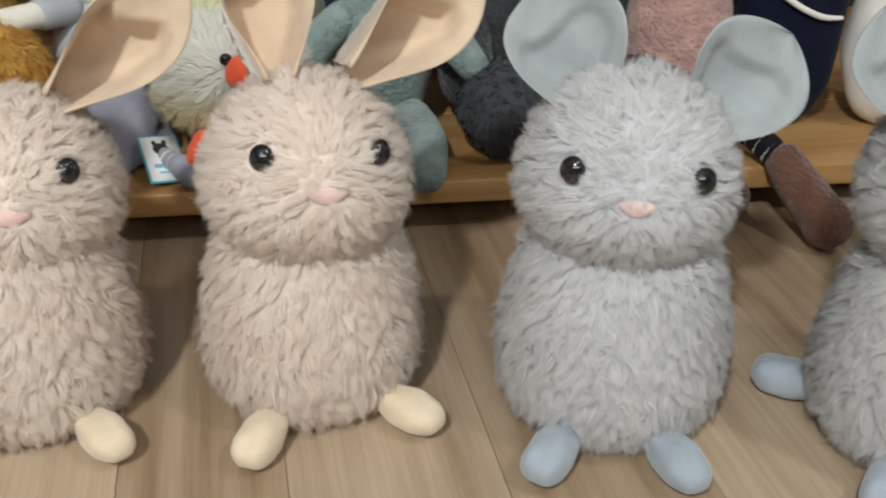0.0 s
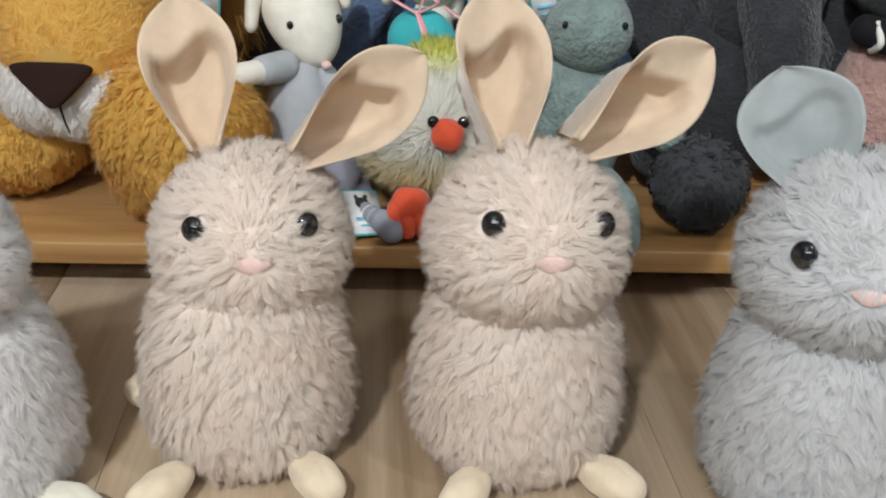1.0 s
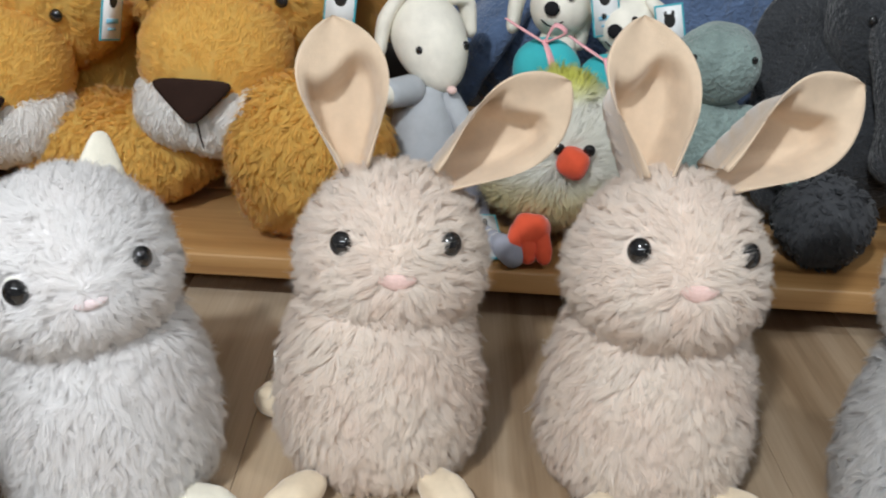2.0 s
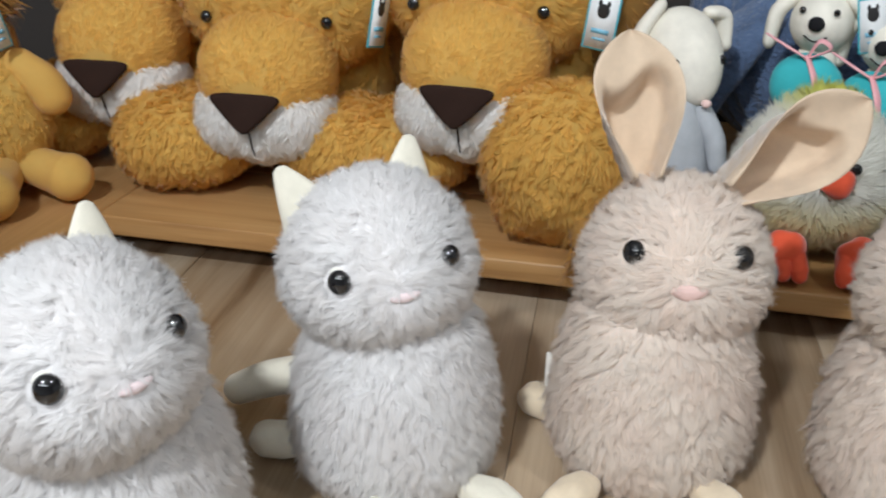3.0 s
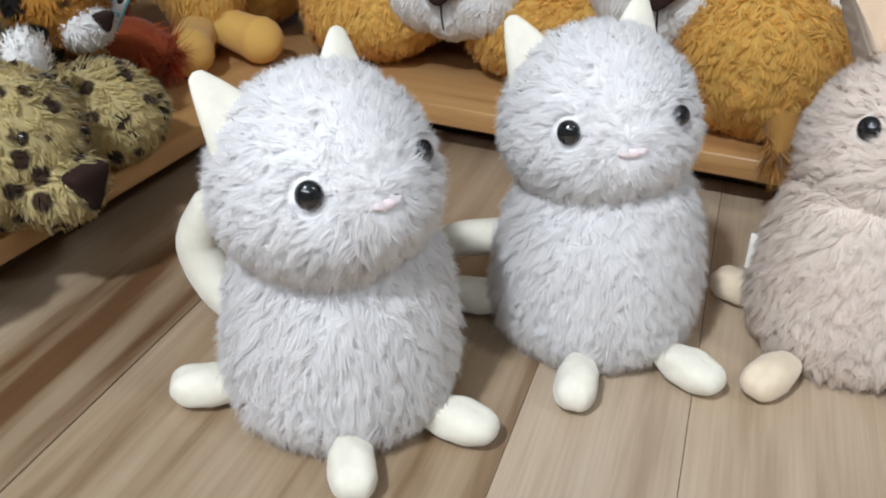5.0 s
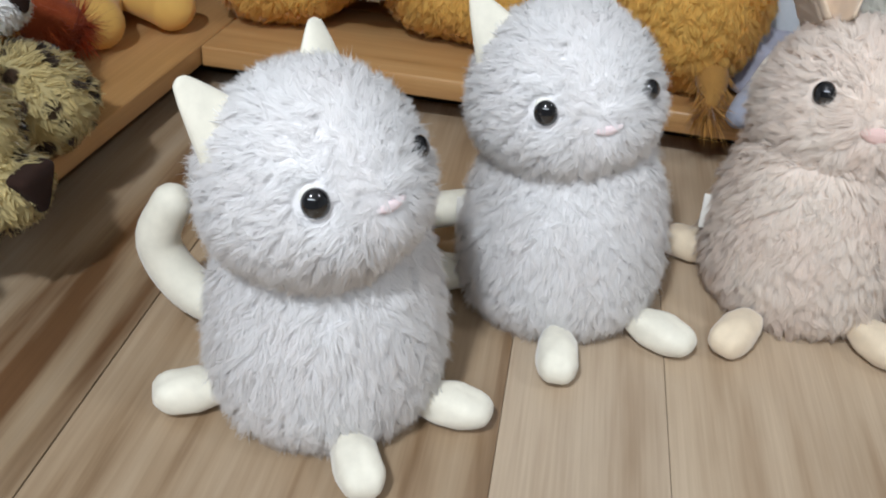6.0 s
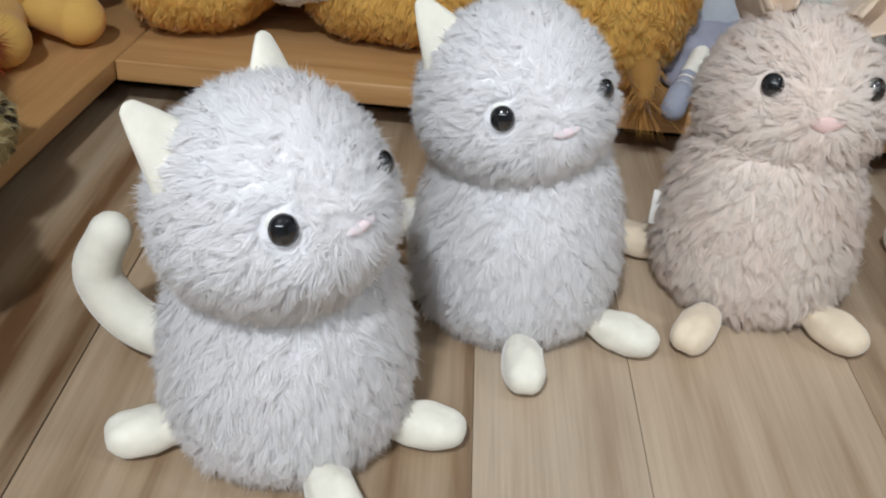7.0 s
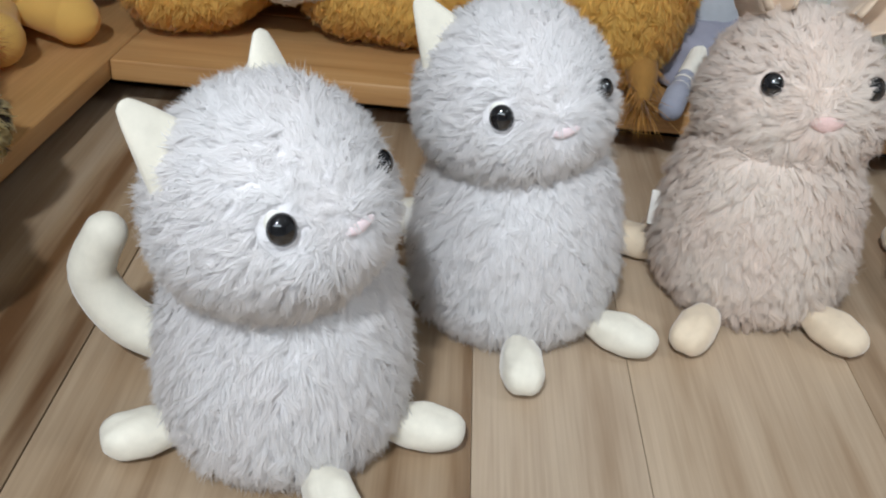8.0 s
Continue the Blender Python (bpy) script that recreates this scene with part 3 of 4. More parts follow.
CAT_A, CAT_B = pose(-0.482, 0.440, 0, 0, 0, 56), pose(-0.358, 0.588, 0, 0, 0, 30)
TAIL_A = tail_on(CAT_A, [(-0.526, 0.470, 0.036), (-0.556, 0.478, 0.021), (-0.592, 0.482, 0.030), (-0.611, 0.482, 0.061), (-0.599, 0.482, 0.092)], [0.013, 0.0150, 0.0155, 0.0145, 0.0130])
TAIL_B = tail_on(CAT_B, [(-0.398, 0.640, 0.040), (-0.434, 0.638, 0.036), (-0.467, 0.628, 0.031), (-0.487, 0.612, 0.028)], [0.012, 0.014, 0.014, 0.012])

fluffy_toy("cat", -0.482, 0.440, 56, (-0.017, -0.010, 0.163, -9, -6, 4), CAT_EARS, "white fluffy plush cat with cream paws and a raised tail", TAIL_A, ways(-118, 150, 0.061, (-26, 29)))
fluffy_toy("cat", -0.358, 0.588, 30, (-0.011, 0.002, 0.162, -3, -7, 3), CAT_EARS, "white fluffy plush cat with cream paws, sitting beside a rabbit", TAIL_B, ways(-112, 150, 0.067, (-22, 32)), label_way=-118)
fluffy_toy("rabbit", -0.186, 0.645, 5, (0.007, 0.012, 0.150, 0, 1, 5), RABBIT_EARS, "beige fluffy plush rabbit with velvet ears, beside a white cat", None, [(-33, 0.073), (33, 0.064), (-116, 0.060), (155, 0.060)], label_way=-98)
fluffy_toy("rabbit", -0.003, 0.642, 11, (0.001, -0.003, 0.161, -2, 4, 0), RABBIT_EARS_B, "beige fluffy plush rabbit with velvet ears, beside a grey mouse", None, ways(-160, 150, 0.065, (-35, 33)))
fluffy_toy("mouse", 0.190, 0.595, -10, (-0.001, 0.002, 0.165, -5, 3, -2), MOUSE_EARS, "grey fluffy plush mouse with round pale ears and blue paws", None, ways(-155, 128, 0.063, (-28, 24)), 1.03)
fluffy_toy("mouse", 0.383, 0.535, -14, (-0.004, 0.002, 0.172, 0, -4, 0), MOUSE_EARS, "grey fluffy plush mouse at the end of the row", None, ways(-112, 150), 1.03)


# ---- lions on the back shelf ----
def hang_tag(parent, m, w=0.030, h=0.046):
    card = part("hang_tag", box((-w / 2, -0.0006, -h / 2), (w / 2, 0.0006, h / 2), 0.0004), CARD_TEAL, parent, m, "white paper tag with a teal border")
    part("tag_face", box((-w / 2 + 0.0016, -0.0012, -h / 2 + 0.0016), (w / 2 - 0.0016, -0.0007, h / 2 - 0.0016), 0), CARD_WHITE, card)
    part("tag_print", joined(ball((0, -0.0014, h * 0.20), (w * 0.20, 0.0004, h * 0.13), 12, 8), ball((-w * 0.13, -0.0014, h * 0.33), (w * 0.06, 0.0004, h * 0.06), 8, 6), ball((w * 0.13, -0.0014, h * 0.33), (w * 0.06, 0.0004, h * 0.06), 8, 6)), PRINT_BLACK, card)
    part("tag_writing", joined(box((-w * 0.28, -0.0016, -h * 0.20), (w * 0.28, -0.0012, -h * 0.12), 0), box((-w * 0.2, -0.0016, -h * 0.32), (w * 0.2, -0.0012, -h * 0.28), 0)), PRINT_BLUE, card)


def triangle_nose(w, h, d):
    def shape(p):
        q = p.copy()
        q = np.sign(q) * np.abs(q) ** 0.46
        q[:, 0] *= 0.56 + 0.46 * q[:, 2]
        return q
    return ball(r=(w / 2, d, h / 2), nu=24, nv=14, shape=shape)


def lion_mesh(which):
    if which == "body":
        return mesh_of("lion_body", *furry(lumpy(ball((0, 0.085, 0.105), (0.098, 0.085, 0.105)), 0.006, 25), 12000, 0.010, 0.0012, 5, 0.34, (0, 0, -1), None, 900, 0.5, (), 0.7))
    if which == "head":
        return mesh_of("lion_head", *furry(ball((0, 0.016, 0.208), (0.112, 0.072, 0.095)), 22000, 0.010, 0.0011, 6, 0.38, (0, 0.6, 0.3), None, 1200, 0.5, (), 0.5))
    if which == "muzzle":
        return mesh_of("lion_muzzle", *furry(ball((0, -0.046, 0.134), (0.066, 0.060, 0.058), 36, 24, shape=lambda p: np.sign(p) * np.abs(p) ** 0.92), 20000, 0.0065, 0.0010, 7, 0.3, (0, 0.8, 0.6), None, 700, 0.35, (((0, -0.108, 0.115), 0.02),), 0.35))
    if which == "chin":
        return mesh_of("lion_chin", *furry(joined(ball((-0.029, -0.055, 0.092), (0.042, 0.050, 0.040), turn=(0, 20, 0)), ball((0.029, -0.055, 0.092), (0.042, 0.050, 0.040), turn=(0, -20, 0)), ball((0, -0.054, 0.080), (0.034, 0.046, 0.033))), 16000, 0.0080, 0.0011, 8, 0.26, (0, 0, -1), None, 600, 0.3, (((0, -0.106, 0.112), 0.024),)))
    if which == "paw":
        return mesh_of("lion_paw", *furry(lumpy(ball((0, 0, 0.050), (0.074, 0.066, 0.049)), 0.005, 30), 20000, 0.010, 0.0011, 9, 0.38, (0, -0.4, -0.7), None, 1100, 0.45, (), 0.45))
    if which == "tall":
        return mesh_of("lion_thigh", *furry(lumpy(ball((0, 0, 0.072), (0.070, 0.064, 0.072)), 0.006, 28), 24000, 0.0105, 0.0011, 10, 0.38, (0, -0.3, -0.8), None, 1300, 0.45, (), 0.45))
    if which == "ear":
        return mesh_of("lion_ear", *furry(ball((0, 0, 0), (0.034, 0.020, 0.032)), 3200, 0.009, 0.0014, 12, 0.4, (0, 0, 1), None, 200, 0.5))
    return mesh_of("lion_mane", *furry(joined(tube([(-0.085, 0.085, 0.10), (-0.118, 0.080, 0.18), (-0.085, 0.080, 0.28)], [0.022, 0.028, 0.026]), tube([(0.085, 0.085, 0.10), (0.118, 0.080, 0.18), (0.085, 0.080, 0.28)], [0.022, 0.028, 0.026])), 3600, 0.050, 0.0030, 13, 0.22, (0, -0.1, -1), None, 160, 0.5, (), 0.25))


def lion(x, y, turn, label, left="paw", right="paw", z=SHELF, places=((-0.094, -0.040, 10), (0.080, -0.030, -10)), size=1.06, head_up=0.0, tag=None):
    toy = thing("plush_lion", pose(x, y, z, 0, 0, turn), label, "plush toy", "lions on the back shelf")
    toy.scale = (size, size, size)
    part("body", once("lion_body", lambda: lion_mesh("body")), GOLD_FUR, toy)
    h = part("head", once("lion_head", lambda: lion_mesh("head")), GOLD_FUR, toy, pose(0, 0, head_up))
    part("muzzle", once("lion_muzzle", lambda: lion_mesh("muzzle")), GOLD_FUR, h)
    part("chin", once("lion_chin", lambda: lion_mesh("chin")), CHIN_FUR, h, None, "white furry chin")
    part("nose", once("lion_nose", lambda: mesh_of("lion_nose", triangle_nose(0.080, 0.037, 0.0055))), NOSE_BROWN, h, pose(0, -0.114, 0.110, -10, 0, 0), "dark brown velvet triangular nose")
    for s in (-1, 1):
        part("eye", once("lion_eye", lambda: mesh_of("lion_eye", ball(r=(0.006, 0.004, 0.006), nu=14, nv=10))), EYE_BLACK, h, pose(s * 0.060, -0.0475, 0.184))
        part("ear", once("lion_ear", lambda: lion_mesh("ear")), GOLD_FUR, h, pose(s * 0.092, 0.01, 0.262, 0, s * 25, 0))
    part("mane", once("lion_mane", lambda: lion_mesh("mane")), MANE_FUR, h, None, "long brown-gold mane")
    for (px, py, a), w in zip(places, (left, right)):
        part("paw", once("lion_" + w, lambda: lion_mesh(w)), GOLD_FUR, toy, pose(px, py, 0, 0, 0, a))
    part("mouth_seam", tube([(0, -0.106, 0.090), (0, -0.100, 0.074), (0, -0.092, 0.060)], [0.0009, 0.0009, 0.0009], 8), NOSE_BROWN, h)
    if tag:
        hang_tag(h, tag, 0.028, 0.050)
    return toy


lion(-0.793, 1.055, 4, "golden plush lion with a white chin, lying on the back shelf")
lion(-0.602, 1.010, 2, "golden plush lion lying with its paws on the shelf", head_up=-0.010, tag=pose(0.112, -0.052, 0.190, 4, 10, 72))
lion(-0.380, 1.005, -3, "golden plush lion with one raised knee, beside a cloth mouse", "paw", "tall", SHELF, ((-0.085, -0.030, 10), (0.088, -0.078, -6)), 1.06, 0.013, pose(0.112, -0.052, 0.180, 6, 8, -4))
tuft = bpy.data.objects["plush_lion.002"]
part("tail_tuft", furry(tube([(0.112, -0.085, 0.060), (0.122, -0.128, 0.030), (0.124, -0.150, 0.016)], [0.016, 0.014, 0.008], 14), 1500, 0.040, 0.0016, 14, 0.2, (0.05, -0.6, -0.8), None, 60, 0.45, (), 0.2), MANE_FUR, tuft, None, "long golden hair hanging over the shelf edge")


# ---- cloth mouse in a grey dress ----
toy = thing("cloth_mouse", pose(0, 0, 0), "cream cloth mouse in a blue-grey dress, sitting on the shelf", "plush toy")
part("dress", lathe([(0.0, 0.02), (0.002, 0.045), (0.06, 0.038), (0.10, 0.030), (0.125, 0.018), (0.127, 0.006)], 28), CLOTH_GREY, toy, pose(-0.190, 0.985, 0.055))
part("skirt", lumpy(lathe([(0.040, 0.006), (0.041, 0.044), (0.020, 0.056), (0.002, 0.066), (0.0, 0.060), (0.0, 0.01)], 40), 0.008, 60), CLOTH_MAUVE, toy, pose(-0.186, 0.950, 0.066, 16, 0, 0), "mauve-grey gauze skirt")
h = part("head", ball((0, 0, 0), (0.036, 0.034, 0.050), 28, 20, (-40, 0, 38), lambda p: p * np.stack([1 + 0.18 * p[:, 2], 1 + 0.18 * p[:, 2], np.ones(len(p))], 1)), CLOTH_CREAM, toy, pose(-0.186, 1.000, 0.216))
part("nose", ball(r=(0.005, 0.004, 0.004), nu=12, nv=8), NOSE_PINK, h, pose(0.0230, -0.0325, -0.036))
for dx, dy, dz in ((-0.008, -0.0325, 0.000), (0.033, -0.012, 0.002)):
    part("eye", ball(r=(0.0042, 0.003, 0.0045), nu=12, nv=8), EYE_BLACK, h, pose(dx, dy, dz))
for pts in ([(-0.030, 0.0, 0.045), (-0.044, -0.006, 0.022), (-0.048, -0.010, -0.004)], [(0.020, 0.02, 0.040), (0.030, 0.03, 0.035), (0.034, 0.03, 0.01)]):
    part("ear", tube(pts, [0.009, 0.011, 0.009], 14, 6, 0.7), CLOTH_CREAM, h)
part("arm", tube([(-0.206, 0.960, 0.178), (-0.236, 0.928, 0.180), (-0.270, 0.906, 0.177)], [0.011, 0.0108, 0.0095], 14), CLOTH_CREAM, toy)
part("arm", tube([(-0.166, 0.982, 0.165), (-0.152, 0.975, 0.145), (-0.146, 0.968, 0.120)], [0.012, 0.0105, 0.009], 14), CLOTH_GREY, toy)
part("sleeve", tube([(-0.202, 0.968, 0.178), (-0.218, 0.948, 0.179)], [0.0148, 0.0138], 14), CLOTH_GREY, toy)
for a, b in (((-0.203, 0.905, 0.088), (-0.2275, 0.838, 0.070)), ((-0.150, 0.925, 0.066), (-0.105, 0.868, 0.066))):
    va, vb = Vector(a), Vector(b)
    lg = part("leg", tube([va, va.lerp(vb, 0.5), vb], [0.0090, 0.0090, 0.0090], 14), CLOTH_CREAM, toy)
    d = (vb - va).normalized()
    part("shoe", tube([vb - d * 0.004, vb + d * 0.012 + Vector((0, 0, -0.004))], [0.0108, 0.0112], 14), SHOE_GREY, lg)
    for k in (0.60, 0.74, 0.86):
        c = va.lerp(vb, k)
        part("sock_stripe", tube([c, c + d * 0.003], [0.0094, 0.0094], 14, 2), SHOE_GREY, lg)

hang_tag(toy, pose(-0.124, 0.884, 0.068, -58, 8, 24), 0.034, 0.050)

# ---- chick ----
toy = thing("plush_chick", pose(-0.060, 0.940, SHELF + 0.004), "fluffy white and yellow plush chick with a coral beak", "plush toy")
part("body", furry(ball((0, 0, 0.082), (0.068, 0.056, 0.066), 30, 20, shape=lambda p: p * np.stack([1 - 0.24 * p[:, 2], 1 - 0.2 * p[:, 2], np.ones(len(p))], 1)), 26000, 0.016, 0.0010, 21, 0.36, (0, 0, 0.5), (0, -0.05, 0.09), 1500, 0.12), CHICK_FUR, toy)
part("crest", furry(ball((0.004, -0.008, 0.140), (0.022, 0.020, 0.012)), 900, 0.016, 0.0013, 22, 0.7, (0, 0, 1), None, 60, 0.4), CHICK_FUR, toy, None, "yellow-green crest")
part("beak", lumpy(ball((0.010, -0.064, 0.091), (0.0145, 0.015, 0.0140)), 0.003, 60), CORAL, toy, None, "coral ball beak")
for dx in (-0.003, 0.023):
    part("eye", ball((dx, -0.062, 0.102), (0.0055, 0.004, 0.0055), 14, 10), EYE_BLACK, toy)
for sx in (-0.024, 0.040):
    ft = part("foot", lumpy(ball((sx, -0.060, 0.020), (0.020, 0.018, 0.020)), 0.005, 55), CORAL, toy, None, "coral velvet foot")
    for k in (-1, 0, 1):
        part("toe", tube([(sx + k * 0.010, -0.062, 0.024), (sx + k * 0.013, -0.078, 0.012), (sx + k * 0.014, -0.082, 0.008)], [0.008, 0.0085, 0.007], 12), CORAL, ft)

# ---- two cream puppies with turquoise packs ----
for x, y, hz, turn, nodding in ((-0.066, 1.020, 0.250, -14, 0), (-0.002, 1.015, 0.236, -22, 6)):
    toy = thing("plush_puppy", pose(x, y, SHELF, 0, 0, turn), "cream cloth puppy carrying a turquoise pack with a pink ribbon", "plush toy", "cream puppies with packs")
    part("body", lathe([(0.0, 0.01), (0.001, 0.030), (0.05, 0.032), (0.11, 0.026), (hz - 0.075, 0.018), (hz - 0.07, 0.006)], 24), CLOTH_CREAM, toy)
    h = part("head", ball((0, 0, 0), (0.029, 0.033, 0.030), 24, 16, (0, 0, 0), lambda p: p * np.stack([1 + 0.25 * p[:, 1], np.ones(len(p)), 1 + 0.22 * p[:, 1]], 1)), CLOTH_CREAM, toy, pose(0, 0, hz - 0.048, nodding, 0, 0))
    part("nose", ball((0, -0.034, 0.004), (0.0075, 0.005, 0.007), 14, 10), BLACK_CLOTH, h)
    for s in (-1, 1):
        part("eye", ball((s * 0.015, -0.024, 0.014), (0.0032, 0.0025, 0.0034), 10, 8), EYE_BLACK, h)
        part("ear", tube([(s * 0.024, 0.004, 0.022), (s * 0.040, 0.000, 0.008), (s * 0.044, -0.002, -0.018)], [0.010, 0.013, 0.011], 14, 6, 0.6), CLOTH_CREAM, h)
    part("mouth", tube([(-0.010, -0.030, -0.008), (0, -0.034, -0.012), (0.010, -0.030, -0.008)], [0.0008, 0.0008, 0.0008], 8), BLACK_CLOTH, h)
    pk = part("pack", lumpy(ball((0, -0.036, hz - 0.100), (0.033, 0.022, 0.030)), 0.003, 40), TURQUOISE, toy, None, "turquoise cotton pack")
    part("ribbon", joined(tube([(-0.002, -0.050, hz - 0.072), (-0.020, -0.048, hz - 0.064), (-0.038, -0.044, hz - 0.056)], [0.004, 0.005, 0.004], 8, 5, 0.3), tube([(0.0, -0.050, hz - 0.072), (0.018, -0.050, hz - 0.062), (0.008, -0.052, hz - 0.055), (0.0, -0.050, hz - 0.070)], [0.004, 0.004, 0.004, 0.004], 8, 5, 0.3), tube([(0.0, -0.052, hz - 0.072), (0.008, -0.060, hz - 0.085), (0.012, -0.062, hz - 0.1)], [0.004, 0.005, 0.004], 8, 5, 0.3)), RIBBON, pk, None, "pink satin ribbon bow")
    hang_tag(h, pose(0.046, -0.012, 0.004, 0, -10, 16), 0.026, 0.050)


# ---- large slate-blue plush behind them ----
def ribs(p):
    q = p.copy()
    a = np.arctan2(p[:, 0], -p[:, 1])
    q *= (1 + 0.018 * np.sin(34 * a))[:, None]
    return q


toy = thing("blue_plush", pose(0.020, 1.210, SHELF), "large slate-blue ribbed plush toy behind the smaller ones", "plush toy")
part("body", ball((0, 0, 0.165), (0.205, 0.105, 0.165), 140, 40, shape=ribs), BLUE_PLUSH, toy)
part("flipper", tube([(-0.12, -0.05, 0.20), (-0.16, -0.08, 0.15), (-0.18, -0.09, 0.10)], [0.04, 0.045, 0.03], 20, 6, 0.5), BLUE_PLUSH, toy)

# ---- sage green plush ----
toy = thing("sage_plush", pose(0.072, 0.965, SHELF), "sage-green plush toy with tiny eyes, sitting on the shelf", "plush toy")
part("body", lumpy(ball((0, 0, 0.075), (0.046, 0.040, 0.076)), 0.003, 40), SAGE_PLUSH, toy)
h = part("head", lumpy(ball((0, 0, 0), (0.040, 0.038, 0.037)), 0.002, 40), SAGE_PLUSH, toy, pose(0.004, -0.010, 0.170))
for s in (-1, 1):
    part("eye", ball((s * 0.026, -0.029, 0.010), (0.003, 0.0025, 0.0035), 10, 8), EYE_BLACK, h)
    part("arm", tube([(s * 0.036, -0.01, 0.118), (s * 0.062, -0.028, 0.098), (s * 0.078, -0.040, 0.080)], [0.015, 0.017, 0.015], 16), SAGE_PLUSH, toy)
    part("leg", tube([(s * 0.022, -0.03, 0.026), (s * 0.028, -0.08, 0.024), (s * 0.026, -0.122, 0.014)], [0.021, 0.022, 0.019], 16), SAGE_PLUSH, toy)

# ---- dark grey elephant ----
toy = thing("plush_elephant", pose(0.245, 1.045, SHELF), "large dark grey plush elephant with a hanging trunk", "plush toy")
part("body", lumpy(ball((0, 0.02, 0.10), (0.108, 0.090, 0.10)), 0.006, 22), GREY_PLUSH, toy)
h = part("head", lumpy(ball((0, 0, 0), (0.062, 0.058, 0.072)), 0.003, 30), GREY_PLUSH, toy, pose(0.0, -0.025, 0.205))
part("trunk", tube([(0.002, -0.040, -0.005), (0.006, -0.062, -0.045), (0.010, -0.066, -0.090), (0.006, -0.060, -0.120)], [0.038, 0.034, 0.029, 0.024], 20), GREY_PLUSH, h)
part("ear", lumpy(ball((0, 0, 0), (0.052, 0.014, 0.066)), 0.004, 40), GREY_PLUSH, h, pose(-0.078, 0.010, -0.030, 0, 12, 20))
part("ear", lumpy(ball((0, 0, 0), (0.052, 0.014, 0.066)), 0.004, 40), GREY_PLUSH, h, pose(0.078, 0.012, -0.030, 0, -12, -20))
for s in (-1, 1):
    part("eye", ball((s * 0.036, -0.052, 0.006), (0.004, 0.003, 0.0045), 12, 8), EYE_BLACK, h)
    part("arm", tube([(s * 0.075, 0.0, 0.130), (s * 0.092, -0.035, 0.085), (s * 0.088, -0.060, 0.045)], [0.030, 0.030, 0.028], 18), GREY_PLUSH, toy)
part("foot", furry(lumpy(ball((-0.066, -0.138, 0.043), (0.043, 0.040, 0.042)), 0.004, 30), 3000, 0.006, 0.002, 41, 0.4, (0, -0.3, -0.6), None, 300, 0.5), CHARCOAL_FUR, toy, None, "charcoal furry foot")
part("foot", furry(lumpy(ball((0.072, -0.120, 0.043), (0.043, 0.040, 0.042)), 0.004, 30, 4), 2400, 0.006, 0.002, 42, 0.4, (0, -0.3, -0.6), None, 300, 0.5), CHARCOAL_FUR, toy, None, "charcoal furry foot")

# ---- pink plush with a striped scarf and brown boots ----
toy = thing("pink_plush", pose(0.350, 0.955, SHELF), "dusty pink plush with a striped scarf and brown boots hanging down", "plush toy")
part("body", lumpy(ball((0, 0, 0.090), (0.052, 0.044, 0.090)), 0.004, 35), PINK_PLUSH, toy)
h = part("head", lumpy(ball((0, 0, 0), (0.046, 0.042, 0.042)), 0.003, 35), GREY_PLUSH, toy, pose(0.0, 0.010, 0.222))
for s in (-1, 1):
    part("eye", ball((s * 0.018, -0.040, 0.006), (0.005, 0.003, 0.005), 12, 8), EYE_BLACK, h)
sc = part("scarf", tube([(-0.034, -0.020, 0.178), (0.0, -0.040, 0.172), (0.034, -0.020, 0.178)], [0.014, 0.016, 0.014], 14), BLACK_CLOTH, toy)
for k in range(5):
    a = -0.030 + 0.015 * k
    part("scarf_stripe", tube([(a, -0.037 + 0.3 * abs(a), 0.162), (a, -0.053 + 0.3 * abs(a), 0.172), (a, -0.040 + 0.3 * abs(a), 0.186)], [0.0032, 0.0032, 0.0032], 8), WHITE_CLOTH, sc)
for s, a, b, c in ((-1, (-0.02, -0.04, 0.03), (-0.01, -0.09, 0.016), (0.01, -0.135, -0.012)), (1, (0.03, -0.04, 0.035), (0.070, -0.122, 0.008), (0.090, -0.172, -0.026))):
    a, b, c = Vector(a), Vector(b), Vector(c)
    lg = part("leg", tube([a, a.lerp(b, 0.5) + Vector((0, 0, 0.004)), b], [0.012, 0.0125, 0.0125], 14), WHITE_CLOTH, toy, None, "white leg with thin black stripes")
    for k in range(7):
        p0 = a.lerp(b, 0.14 + 0.12 * k) + Vector((0, 0, 0.004 * math.sin(math.pi * (0.14 + 0.12 * k))))
        part("stripe", tube([p0, p0 + (b - a).normalized() * 0.0025], [0.0132, 0.0132], 14, 2), BLACK_CLOTH, lg)
    part("boot", lumpy(tube([b - (c - b) * 0.05, b.lerp(c, 0.5), c], [0.017, 0.020, 0.022], 18), 0.002, 60), BROWN_PLUSH, lg, None, "brown plush boot")

# ---- brown plush, navy toy with a white stripe, white toy ----
toy = thing("brown_plush", pose(0.408, 1.035, SHELF), "dark brown plush toy behind the pink one", "plush toy")
part("body", lumpy(ball((0, 0, 0.085), (0.052, 0.045, 0.085)), 0.004, 35), BROWN_PLUSH, toy)
part("head", lumpy(ball((0, -0.01, 0.195), (0.045, 0.042, 0.042)), 0.004, 35), BROWN_PLUSH, toy)
toy = thing("navy_plush", pose(0.462, 0.960, SHELF), "navy felt toy with a thin curved white stripe", "plush toy")
part("body", lumpy(ball((0, 0, 0.10), (0.052, 0.036, 0.10), 30, 22, (0, 0, 0), lambda p: np.sign(p) * np.abs(p) ** 0.75), 0.003, 30), NAVY_CLOTH, toy)
